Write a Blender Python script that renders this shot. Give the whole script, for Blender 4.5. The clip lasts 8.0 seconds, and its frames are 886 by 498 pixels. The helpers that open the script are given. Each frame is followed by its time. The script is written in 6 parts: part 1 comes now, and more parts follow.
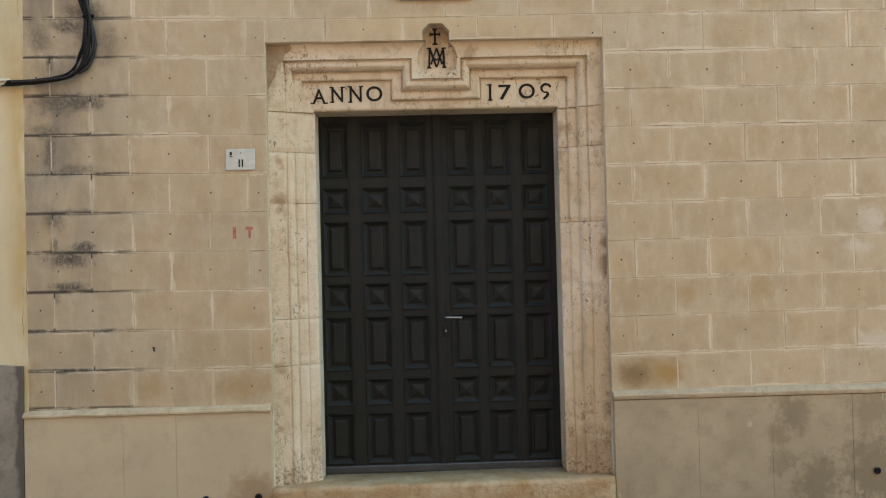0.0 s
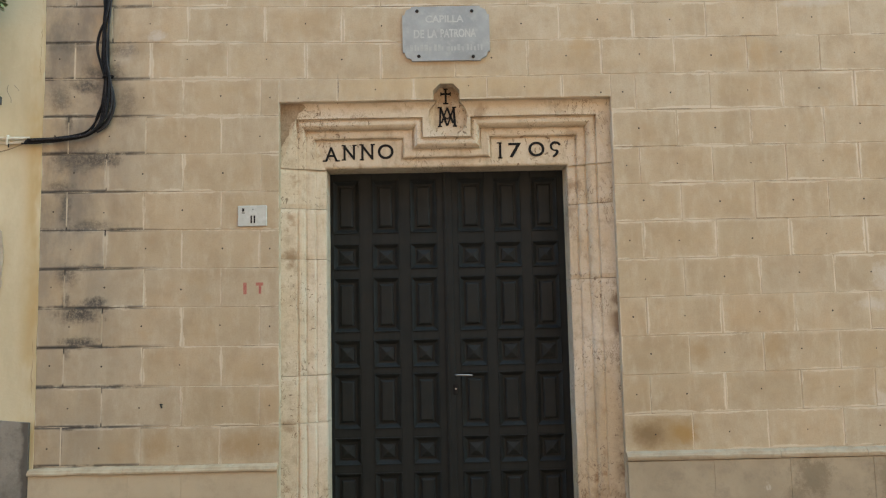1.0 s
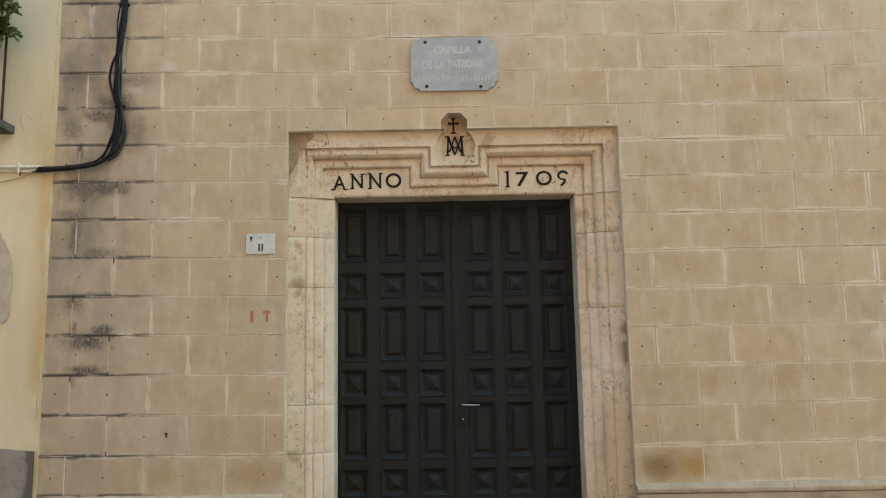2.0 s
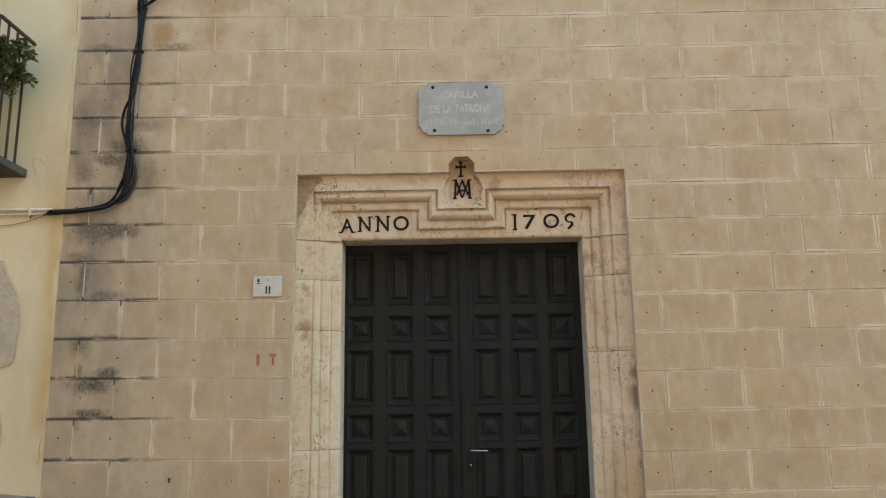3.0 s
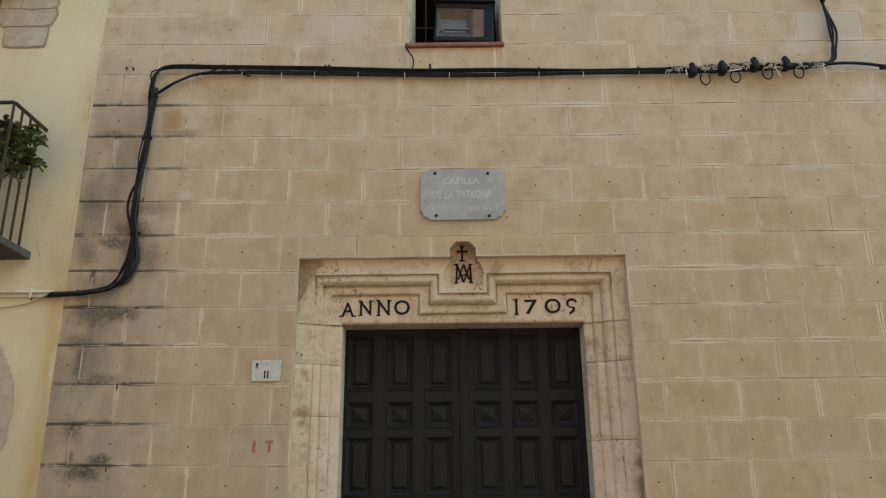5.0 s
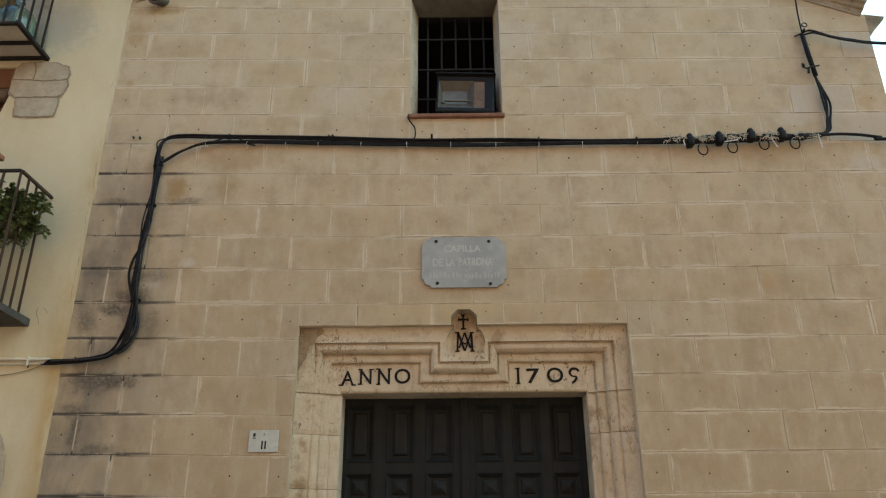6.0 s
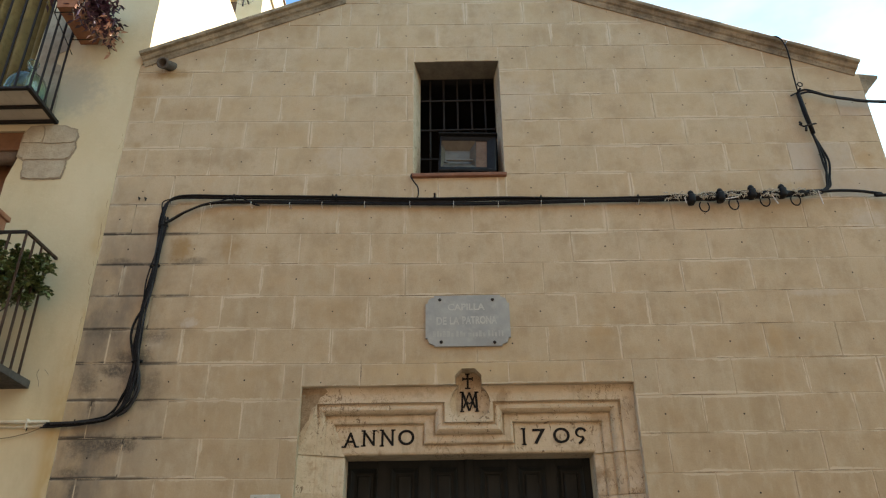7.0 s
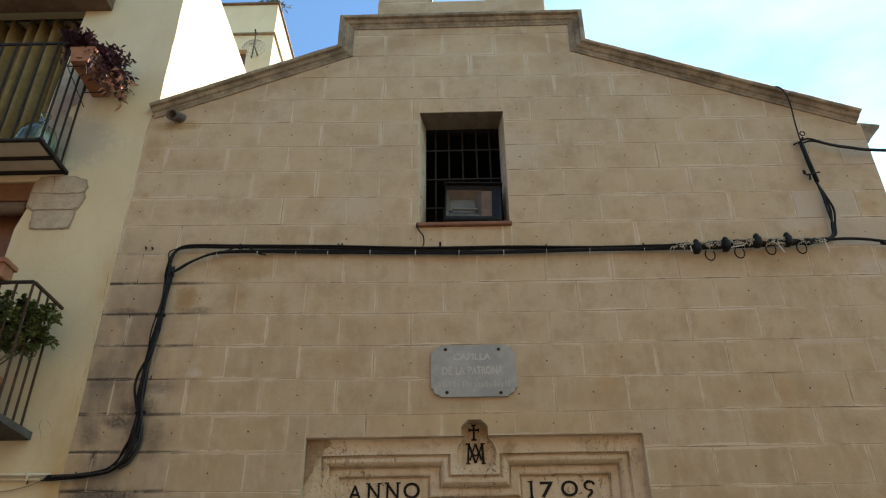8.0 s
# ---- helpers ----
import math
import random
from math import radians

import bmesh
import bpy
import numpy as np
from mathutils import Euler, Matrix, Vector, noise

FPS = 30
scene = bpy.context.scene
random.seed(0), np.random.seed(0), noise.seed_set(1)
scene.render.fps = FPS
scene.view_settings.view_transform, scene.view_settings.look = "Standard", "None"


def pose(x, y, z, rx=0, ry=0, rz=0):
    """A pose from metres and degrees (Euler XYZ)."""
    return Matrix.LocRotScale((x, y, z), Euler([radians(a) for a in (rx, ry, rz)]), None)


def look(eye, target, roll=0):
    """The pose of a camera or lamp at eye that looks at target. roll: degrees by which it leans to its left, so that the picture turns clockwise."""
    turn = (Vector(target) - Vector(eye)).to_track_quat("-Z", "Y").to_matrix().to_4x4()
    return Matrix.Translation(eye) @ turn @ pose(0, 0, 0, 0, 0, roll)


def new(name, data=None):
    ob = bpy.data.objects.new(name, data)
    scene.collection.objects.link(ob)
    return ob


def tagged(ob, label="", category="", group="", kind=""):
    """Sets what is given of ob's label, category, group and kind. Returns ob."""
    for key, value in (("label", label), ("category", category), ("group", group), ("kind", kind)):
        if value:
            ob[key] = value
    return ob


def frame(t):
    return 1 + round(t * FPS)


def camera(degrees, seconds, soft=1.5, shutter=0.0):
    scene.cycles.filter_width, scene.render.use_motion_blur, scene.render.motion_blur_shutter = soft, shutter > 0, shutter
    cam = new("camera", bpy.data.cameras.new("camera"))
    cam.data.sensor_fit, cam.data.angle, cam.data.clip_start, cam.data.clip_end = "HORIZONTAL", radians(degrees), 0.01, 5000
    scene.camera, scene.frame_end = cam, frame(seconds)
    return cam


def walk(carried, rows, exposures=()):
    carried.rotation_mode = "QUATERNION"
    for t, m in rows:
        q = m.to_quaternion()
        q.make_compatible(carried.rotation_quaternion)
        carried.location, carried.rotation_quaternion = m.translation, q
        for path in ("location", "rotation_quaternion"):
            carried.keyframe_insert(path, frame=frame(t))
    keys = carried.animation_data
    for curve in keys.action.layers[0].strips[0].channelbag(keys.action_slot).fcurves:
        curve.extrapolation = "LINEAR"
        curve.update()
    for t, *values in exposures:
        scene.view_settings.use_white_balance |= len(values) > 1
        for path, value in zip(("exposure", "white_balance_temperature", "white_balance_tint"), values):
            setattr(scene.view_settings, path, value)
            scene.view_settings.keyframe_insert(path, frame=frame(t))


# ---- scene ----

from mathutils.geometry import tessellate_polygon

cam = camera(61.2, 8.0, soft=1.2)
PATH = [
    (0, (-0.082, -5.017, 1.507), (-0.033, -3.018, 1.532), -1.4),
    (0.5, (-0.071, -5.007, 1.466), (-0.039, -3.01, 1.578), -1.4),
    (1, (-0.074, -5.009, 1.486), (-0.052, -3.018, 1.67), -1.2),
    (1.2, (-0.074, -5.007, 1.483), (-0.056, -3.018, 1.690), -1.2),
    (2.3, (-0.077, -4.998, 1.464), (-0.079, -3.020, 1.765), -1.05),
    (2.5, (-0.077, -4.996, 1.461), (-0.083, -3.024, 1.792), -1.1),
    (3, (-0.08, -4.986, 1.446), (-0.092, -3.025, 1.835), -0.9),
    (3.5, (-0.074, -4.991, 1.459), (-0.092, -3.038, 1.89), -0.8),
    (4, (-0.071, -4.985, 1.453), (-0.093, -3.046, 1.942), -0.7),
    (4.2, (-0.072, -4.985, 1.455), (-0.093, -3.053, 1.972), -0.75),
    (5.3, (-0.075, -4.982, 1.464), (-0.088, -3.088, 2.106), -0.5),
    (5.5, (-0.076, -4.982, 1.466), (-0.09, -3.1, 2.143), -0.5),
    (6, (-0.075, -4.981, 1.472), (-0.09, -3.135, 2.24), -0.4),
    (6.5, (-0.079, -4.981, 1.476), (-0.096, -3.165, 2.314), -0.6),
    (7, (-0.086, -4.982, 1.481), (-0.104, -3.199, 2.388), -0.7),
    (7.5, (-0.082, -4.98, 1.485), (-0.107, -3.223, 2.439), -0.7),
    (8, (-0.084, -4.994, 1.503), (-0.115, -3.27, 2.517), -0.6),
]
EXPOSURES = [(0.0, 2.57, 6700, 17.5), (1.2, 2.60, 6700, 17.5), (3.5, 2.41, 6750, 17.5), (5.5, 2.14, 6950, 18), (6.5, 1.98, 7100, 18), (7.5, 1.80, 7250, 18), (8.0, 1.60, 7200, 18)]
walk(cam, [(t, look(eye, target, roll)) for t, eye, target, roll in PATH], EXPOSURES)

# ---- light: blue sky with thin cloud, sun high behind the chapel's right shoulder ----
SUN_AZ, SUN_EL = 53.0, 50.0
world = bpy.data.worlds.new("sky")
scene.world = world
world.use_nodes = True
wt = world.node_tree
wt.nodes.clear()
sky = wt.nodes.new("ShaderNodeTexSky")
sky.sky_type, sky.sun_disc = "NISHITA", False
sky.sun_elevation, sky.sun_rotation = radians(SUN_EL), radians(SUN_AZ)
sky.air_density, sky.dust_density, sky.ozone_density = 1.0, 0.0, 1.0
sky.altitude = 1200.0
wco = wt.nodes.new("ShaderNodeTexCoord")
wmap = wt.nodes.new("ShaderNodeMapping")
wmap.inputs["Scale"].default_value = (1.0, 1.0, 2.2)
wmap.inputs["Location"].default_value = (0.75, 0.9, 0.1)
wnoise = wt.nodes.new("ShaderNodeTexNoise")
wnoise.inputs["Scale"].default_value, wnoise.inputs["Detail"].default_value = 1.3, 7.0
wnoise.inputs["Roughness"].default_value = 0.55
wramp = wt.nodes.new("ShaderNodeValToRGB")
wramp.color_ramp.elements[0].position, wramp.color_ramp.elements[1].position = 0.26, 0.58
wmix = wt.nodes.new("ShaderNodeMix")
wmix.data_type = "RGBA"
wmix.inputs["B"].default_value = (4.9, 8.3, 9.2, 1)
wdeep = wt.nodes.new("ShaderNodeMix")
wdeep.data_type, wdeep.blend_type = "RGBA", "MULTIPLY"
wdeep.inputs["Factor"].default_value = 1.0
wdeep.inputs["B"].default_value = (0.68, 1.00, 1.08, 1)
wbg = wt.nodes.new("ShaderNodeBackground")
wbg.inputs["Strength"].default_value = 0.09
wout = wt.nodes.new("ShaderNodeOutputWorld")
wt.links.new(wco.outputs["Generated"], wmap.inputs["Vector"])
wt.links.new(wmap.outputs["Vector"], wnoise.inputs["Vector"])
wt.links.new(wnoise.outputs["Fac"], wramp.inputs["Fac"])
wsep = wt.nodes.new("ShaderNodeSeparateXYZ")
wside = wt.nodes.new("ShaderNodeMapRange")
wside.inputs["From Min"].default_value, wside.inputs["From Max"].default_value = -0.08, 0.46
wveil = wt.nodes.new("ShaderNodeMath")
wveil.operation = "MULTIPLY"
wt.links.new(wco.outputs["Generated"], wsep.inputs["Vector"])
wt.links.new(wsep.outputs["X"], wside.inputs["Value"])
wt.links.new(wside.outputs["Result"], wveil.inputs[0])
wt.links.new(wramp.outputs["Color"], wveil.inputs[1])
wt.links.new(wveil.outputs["Value"], wmix.inputs["Factor"])
wt.links.new(sky.outputs["Color"], wdeep.inputs["A"])
wt.links.new(wdeep.outputs["Result"], wmix.inputs["A"])
wt.links.new(wmix.outputs["Result"], wbg.inputs["Color"])
wt.links.new(wbg.outputs["Background"], wout.inputs["Surface"])

sun = new("sun", bpy.data.lights.new("sun", "SUN"))
sun.data.energy, sun.data.angle, sun.data.color = 5.0, radians(0.53), (1.0, 0.95, 0.87)
sun_dir = Vector((math.sin(radians(SUN_AZ)) * math.cos(radians(SUN_EL)), math.cos(radians(SUN_AZ)) * math.cos(radians(SUN_EL)), math.sin(radians(SUN_EL))))
sun.matrix_world = look(sun_dir * 40, (0, 0, 0))


# ---- materials ----
class Mat:
    """A node material under construction, with short ways to add nodes."""

    def __init__(self, name, rough=0.8, metal=0.0):
        self.m = bpy.data.materials.new(name)
        self.m.use_nodes = True
        self.t = self.m.node_tree
        self.p = self.t.nodes["Principled BSDF"]
        self.p.inputs["Roughness"].default_value = rough
        self.p.inputs["Metallic"].default_value = metal
        self.pos = self.node("ShaderNodeNewGeometry").outputs["Position"]

    def node(self, kind, **inputs):
        n = self.t.nodes.new(kind)
        for key, v in inputs.items():
            self.put(n.inputs[key], v)
        return n

    def put(self, socket, v):
        if isinstance(v, bpy.types.NodeSocket):
            self.t.links.new(v, socket)
        elif isinstance(v, tuple) and len(v) == 3 and socket.type == "RGBA":
            socket.default_value = (*v, 1)
        else:
            socket.default_value = v

    def math(self, op, a, b=0.0, clamp=False):
        n = self.t.nodes.new("ShaderNodeMath")
        n.operation, n.use_clamp = op, clamp
        self.put(n.inputs[0], a)
        self.put(n.inputs[1], b)
        return n.outputs[0]

    def span(self, v, lo, hi, out0=0.0, out1=1.0):
        n = self.node("ShaderNodeMapRange")
        n.interpolation_type = "SMOOTHSTEP"
        for key, value in (("Value", v), ("From Min", lo), ("From Max", hi), ("To Min", out0), ("To Max", out1)):
            self.put(n.inputs[key], value)
        return n.outputs["Result"]

    def noise(self, scale, detail=4.0, rough=0.55, stretch=None, distort=0.0):
        vec = self.pos
        if stretch:
            vec = self.node("ShaderNodeMapping", Vector=self.pos, Scale=stretch).outputs["Vector"]
        n = self.node("ShaderNodeTexNoise", Vector=vec, Scale=scale, Detail=detail, Roughness=rough, Distortion=distort)
        return n.outputs["Fac"]

    def mix(self, f, a, b):
        n = self.t.nodes.new("ShaderNodeMix")
        n.data_type = "RGBA"
        self.put(n.inputs["Factor"], f)
        self.put(n.inputs["A"], a)
        self.put(n.inputs["B"], b)
        return n.outputs["Result"]

    def xyz(self):
        return self.node("ShaderNodeSeparateXYZ", Vector=self.pos).outputs

    def blob(self, centre, radius, warp=0.5):
        """1 at a point, falling to 0 at the radius, with a ragged rim."""
        n = self.t.nodes.new("ShaderNodeVectorMath")
        n.operation = "DISTANCE"
        self.put(n.inputs[0], self.pos)
        n.inputs[1].default_value = centre
        d = self.math("ADD", n.outputs["Value"], self.math("MULTIPLY", self.math("SUBTRACT", self.noise(13.0, 7, 0.7), 0.5), radius * 3.2 * warp))
        return self.span(d, radius * 0.3, radius * 1.05, 1.0, 0.0)

    def finish(self, colour, bump=None, strength=0.3, distance=0.01, rough=None):
        self.put(self.p.inputs["Base Color"], colour)
        if rough is not None:
            self.put(self.p.inputs["Roughness"], rough)
        if bump is not None:
            b = self.node("ShaderNodeBump", Height=bump, Strength=strength, Distance=distance)
            self.put(self.p.inputs["Normal"], b.outputs["Normal"])
        return self.m


K0, COURSE = 0.56, 0.26


def bed_sag(m, x, z):
    """The fall of the bed joints, as droop() gives it, for materials."""
    side = m.span(x, -2.4, 0.2)
    return m.math("MULTIPLY", m.math("MULTIPLY", side, m.span(z, 1.0, 4.4)), -0.056)


def ashlar_material(name, pale=0.0):
    m = Mat(name, 0.9)
    info = m.node("ShaderNodeObjectInfo").outputs["Random"]
    x, y, z = m.xyz()
    ragged = m.math("SUBTRACT", m.noise(11.0, 7, 0.72), 0.5)

    def smudge(cx, cz, rx, rz, warp=0.9):
        """1 in the middle of an oval patch, falling off raggedly to its rim."""
        a = m.math("DIVIDE", m.math("SUBTRACT", x, cx), rx)
        b = m.math("DIVIDE", m.math("SUBTRACT", z, cz), rz)
        d = m.math("SQRT", m.math("ADD", m.math("MULTIPLY", a, a), m.math("MULTIPLY", b, b)))
        return m.span(m.math("ADD", d, m.math("MULTIPLY", ragged, 2.2 * warp)), 0.15, 1.05, 1.0, 0.0)

    tone = m.mix(info, (0.408, 0.314, 0.190), (0.456, 0.358, 0.226))
    hue = m.math("FRACT", m.math("MULTIPLY", info, 7.31))
    tone = m.mix(m.math("MULTIPLY", m.span(hue, 0.66, 1.0), 0.42), tone, (0.462, 0.338, 0.200))
    tone = m.mix(m.math("MULTIPLY", m.span(hue, 0.35, 0.0), 0.45), tone, (0.412, 0.348, 0.248))
    # broad clouds of wash, mottling, faint tooling and grain
    tone = m.mix(m.span(m.noise(0.9, 3), 0.40, 0.72, 0.0, 0.30), tone, (0.48, 0.405, 0.29))
    # paler with height: the stronger light on the upper courses, put into the colour
    tone = m.mix(m.math("MULTIPLY", m.span(z, 2.5, 4.3), m.span(m.noise(0.75, 5, 0.62), 0.30, 0.56, 0.20, 0.74)), tone, (0.545, 0.432, 0.288))
    tone = m.mix(m.span(m.noise(1.9, 6, 0.66), 0.46, 0.68, 0.0, 0.42), tone, (0.485, 0.338, 0.190))
    tone = m.mix(m.span(m.noise(4.2, 8, 0.68), 0.40, 0.70, 0.0, 0.62), tone, (0.335, 0.242, 0.140))
    tone = m.mix(m.span(m.noise(8.0, 7, 0.70, (1.5, 1, 0.45)), 0.46, 0.70, 0.0, 0.52), tone, (0.515, 0.435, 0.305))
    tone = m.mix(m.span(m.noise(17.0, 6, 0.72), 0.55, 0.76, 0.0, 0.34), tone, (0.300, 0.216, 0.122))
    tone = m.mix(m.span(m.noise(95.0, 5, 0.75), 0.42, 0.72, 0.0, 0.24), tone, (0.26, 0.19, 0.115))
    # lime dragged over the arrises when the joints were pointed: narrow, broken, wider at some joints
    g = m.node("ShaderNodeSeparateXYZ", Vector=m.node("ShaderNodeTexCoord").outputs["Generated"]).outputs
    ex = m.math("MULTIPLY", m.math("SUBTRACT", 0.5, m.math("ABSOLUTE", m.math("SUBTRACT", g[0], 0.5))), 0.52)
    ez = m.math("MULTIPLY", m.math("SUBTRACT", 0.5, m.math("ABSOLUTE", m.math("SUBTRACT", g[2], 0.5))), 0.26)
    bed = g[2]
    loose = m.math("MULTIPLY", ragged, 0.046)
    reach_x = m.span(m.noise(1.9, 4, 0.6), 0.42, 0.68, -0.004, 0.015)
    drag_x = m.span(m.math("SUBTRACT", m.math("ADD", ex, loose), reach_x), 0.006, -0.004)
    reach_z = m.span(m.noise(1.5, 5, 0.65, (1, 1, 2.0)), 0.40, 0.66, -0.006, 0.022)
    drag_z = m.span(m.math("SUBTRACT", m.math("ADD", ez, loose), reach_z), 0.005, -0.003)
    drag = m.math("MAXIMUM", drag_x, m.math("MULTIPLY", drag_z, 0.8))
    tone = m.mix(m.math("MULTIPLY", drag, m.span(z, 2.8, 4.6, 0.62, 0.74)), tone, (0.640, 0.552, 0.408))
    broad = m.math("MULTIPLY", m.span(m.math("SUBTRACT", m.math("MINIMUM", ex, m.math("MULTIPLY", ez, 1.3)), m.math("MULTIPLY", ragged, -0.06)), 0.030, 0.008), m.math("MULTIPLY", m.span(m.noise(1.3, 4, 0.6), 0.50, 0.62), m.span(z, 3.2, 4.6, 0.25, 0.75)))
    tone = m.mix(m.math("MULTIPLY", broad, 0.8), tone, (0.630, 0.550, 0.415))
    veil = m.math("MULTIPLY", m.span(m.math("MINIMUM", ex, ez), 0.055, 0.0), m.span(m.noise(3.4, 6, 0.7), 0.42, 0.64))
    tone = m.mix(m.math("MULTIPLY", veil, 0.26), tone, (0.53, 0.45, 0.32))
    heart = m.math("MULTIPLY", m.span(m.math("MINIMUM", ex, ez), 0.02, 0.08), m.math("MULTIPLY", m.span(m.noise(2.7, 5, 0.6), 0.45, 0.66), m.span(hue, 0.3, 0.7)))
    tone = m.mix(m.math("MULTIPLY", heart, 0.30), tone, (0.40, 0.275, 0.135))
    # warmer stone high up, also lightened in colour for the brighter light there
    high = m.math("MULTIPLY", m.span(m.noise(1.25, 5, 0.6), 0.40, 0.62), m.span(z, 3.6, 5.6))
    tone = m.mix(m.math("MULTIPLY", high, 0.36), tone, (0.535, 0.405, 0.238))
    rusty = m.math("MULTIPLY", m.span(m.noise(2.6, 5, 0.6), 0.58, 0.70), m.span(m.noise(0.8, 2), 0.44, 0.6))
    tone = m.mix(m.math("MULTIPLY", rusty, 0.40), tone, (0.42, 0.265, 0.11))
    tone = m.mix(m.math("MULTIPLY", smudge(0.0, 3.08, 1.1, 0.12, 0.6), 0.5), tone, (0.515, 0.385, 0.215))
    # rust-coloured patches
    for cx, cz, rx, rz, amount in ((1.66, 1.23, 0.12, 0.10, 0.55), (2.16, 1.24, 0.13, 0.11, 0.45), (-1.30, 0.70, 0.30, 0.13, 0.55), (-1.92, 0.70, 0.14, 0.13, 0.45),
                                   (-2.10, 4.05, 0.13, 0.15, 0.85), (-1.72, 4.05, 0.10, 0.15, 0.60), (-1.65, 4.30, 0.40, 0.12, 0.40), (-2.62, 5.50, 0.14, 0.16, 0.5),
                                   (-2.60, 5.00, 0.05, 0.05, 0.5), (-2.45, 5.73, 0.30, 0.07, 0.75), (-1.9, 5.95, 0.35, 0.10, 0.35), (-2.3, 5.30, 0.5, 0.2, 0.25), (2.0, 5.95, 0.35, 0.2, 0.3), (-1.5, 6.2, 0.4, 0.2, 0.3)):
        tone = m.mix(m.math("MULTIPLY", smudge(cx, cz, rx, rz), amount), tone, (0.330, 0.205, 0.080))
    tone = m.mix(m.math("MULTIPLY", smudge(1.39, 0.70, 0.30, 0.17, 0.4), 0.75), tone, (0.335, 0.222, 0.100))
    for cx, cz, r, amount, stain in ((1.54, 0.70, 0.13, 0.95, (0.335, 0.205, 0.072)), (1.31, 0.70, 0.15, 0.95, (0.215, 0.140, 0.066))):
        tone = m.mix(m.math("MULTIPLY", smudge(cx, cz, r, r * 0.85, 0.5), amount), tone, stain)
    # rusty wash under the raking cornices
    for a, b, c in ((-0.3777, 0.9259, 6.4217), (0.3734, 0.9277, 6.4398)):
        gap = m.math("SUBTRACT", c, m.math("ADD", m.math("MULTIPLY", x, a), m.math("MULTIPLY", z, b)))
        wash = m.math("MULTIPLY", m.math("MULTIPLY", m.span(gap, 0.24, 0.03), m.span(gap, -0.1, -0.02)), m.span(m.noise(3.2, 6, 0.65), 0.32, 0.56))
        tone = m.mix(m.math("MULTIPLY", wash, 0.42), tone, (0.32, 0.200, 0.095))
    # patches of pale lime
    for cx, cz, rx, rz, amount in ((2.96, 1.70, 0.10, 0.14, 0.6), (2.86, 1.52, 0.16, 0.05, 0.55), (2.98, 0.88, 0.26, 0.10, 0.5), (2.62, 4.62, 0.22, 0.12, 0.4), (3.06, 4.20, 0.2, 0.12, 0.45),
                                   (-1.95, 3.45, 0.09, 0.05, 0.6), (0.5, 5.4, 0.4, 0.3, 0.25), (-0.9, 4.85, 0.3, 0.2, 0.3), (-2.18, 3.32, 0.10, 0.10, 0.3), (2.55, 3.62, 0.3, 0.04, 0.35)):
        tone = m.mix(m.math("MULTIPLY", smudge(cx, cz, rx, rz, 1.1), amount), tone, (0.55, 0.50, 0.42))
    if pale:
        tone = m.mix(m.math("MULTIPLY", m.span(m.noise(2.4, 6, 0.68), 0.30, 0.62, 0.35, 1.0), pale), tone, (0.490, 0.440, 0.370))
    # grey weathering, then soot and lichen that creep in from the corner with the next house, worst along the bed joints
    grey = m.math("MULTIPLY", m.math("MULTIPLY", m.span(x, -1.90, -2.52), m.span(z, 5.0, 3.4)), m.span(m.noise(2.6, 6, 0.65, (1.2, 1, 0.6)), 0.32, 0.64))
    grey = m.math("MULTIPLY", grey, m.span(z, 1.2, 2.6, 0.35, 0.92))
    tone = m.mix(grey, tone, (0.190, 0.160, 0.122))
    grain = m.span(m.noise(42.0, 6, 0.8), 0.34, 0.58, 0.35, 1.0)
    soot = None
    for cx, cz, rx, rz, amount in ((-2.50, 2.60, 0.15, 0.055, 0.8), (-2.33, 2.60, 0.11, 0.045, 0.95), (-2.58, 2.41, 0.08, 0.035, 0.7), (-2.55, 2.27, 0.028, 0.10, 0.75), (-2.38, 2.15, 0.13, 0.030, 0.75),
                                   (-2.53, 1.82, 0.06, 0.055, 0.8), (-2.42, 1.87, 0.13, 0.018, 0.7), (-2.53, 1.64, 0.025, 0.05, 0.8), (-2.34, 1.635, 0.07, 0.030, 1.0), (-2.43, 1.565, 0.13, 0.045, 1.0),
                                   (-2.43, 1.375, 0.10, 0.030, 1.0), (-2.52, 1.31, 0.02, 0.04, 0.6), (-2.42, 3.11, 0.10, 0.04, 0.9), (-2.54, 2.86, 0.018, 0.05, 0.8),
                                   (-2.30, 3.20, 0.12, 0.05, 0.8), (-2.28, 3.02, 0.07, 0.08, 0.55), (-2.53, 3.95, 0.10, 0.025, 0.6), (-2.02, 3.95, 0.08, 0.022, 0.55), (-2.20, 3.36, 0.10, 0.035, 0.6), (-2.55, 3.39, 0.09, 0.03, 0.5),
                                   (-0.716, 3.07, 0.006, 0.055, 0.9), (-2.54, 0.73, 0.007, 0.075, 0.9), (-2.50, 0.815, 0.05, 0.010, 0.9), (-2.15, 2.98, 0.05, 0.10, 0.5), (-2.60, 3.02, 0.08, 0.08, 0.55)):
        here = m.math("MULTIPLY", smudge(cx, cz, rx * 1.7, rz * 1.9, 0.85), amount)
        soot = here if soot is None else m.math("MAXIMUM", soot, here)
    tone = m.mix(m.math("MULTIPLY", m.math("MULTIPLY", soot, grain), 0.92), tone, (0.046, 0.040, 0.034))
    line = m.math("MULTIPLY", m.math("MAXIMUM", m.span(bed, 0.085, 0.020), m.span(bed, 0.945, 0.985)), m.math("MULTIPLY", m.span(x, -1.78, -2.18), m.span(z, 4.6, 4.2)))
    line = m.math("MULTIPLY", line, m.span(m.noise(4.0, 5, 0.7), 0.36, 0.52))
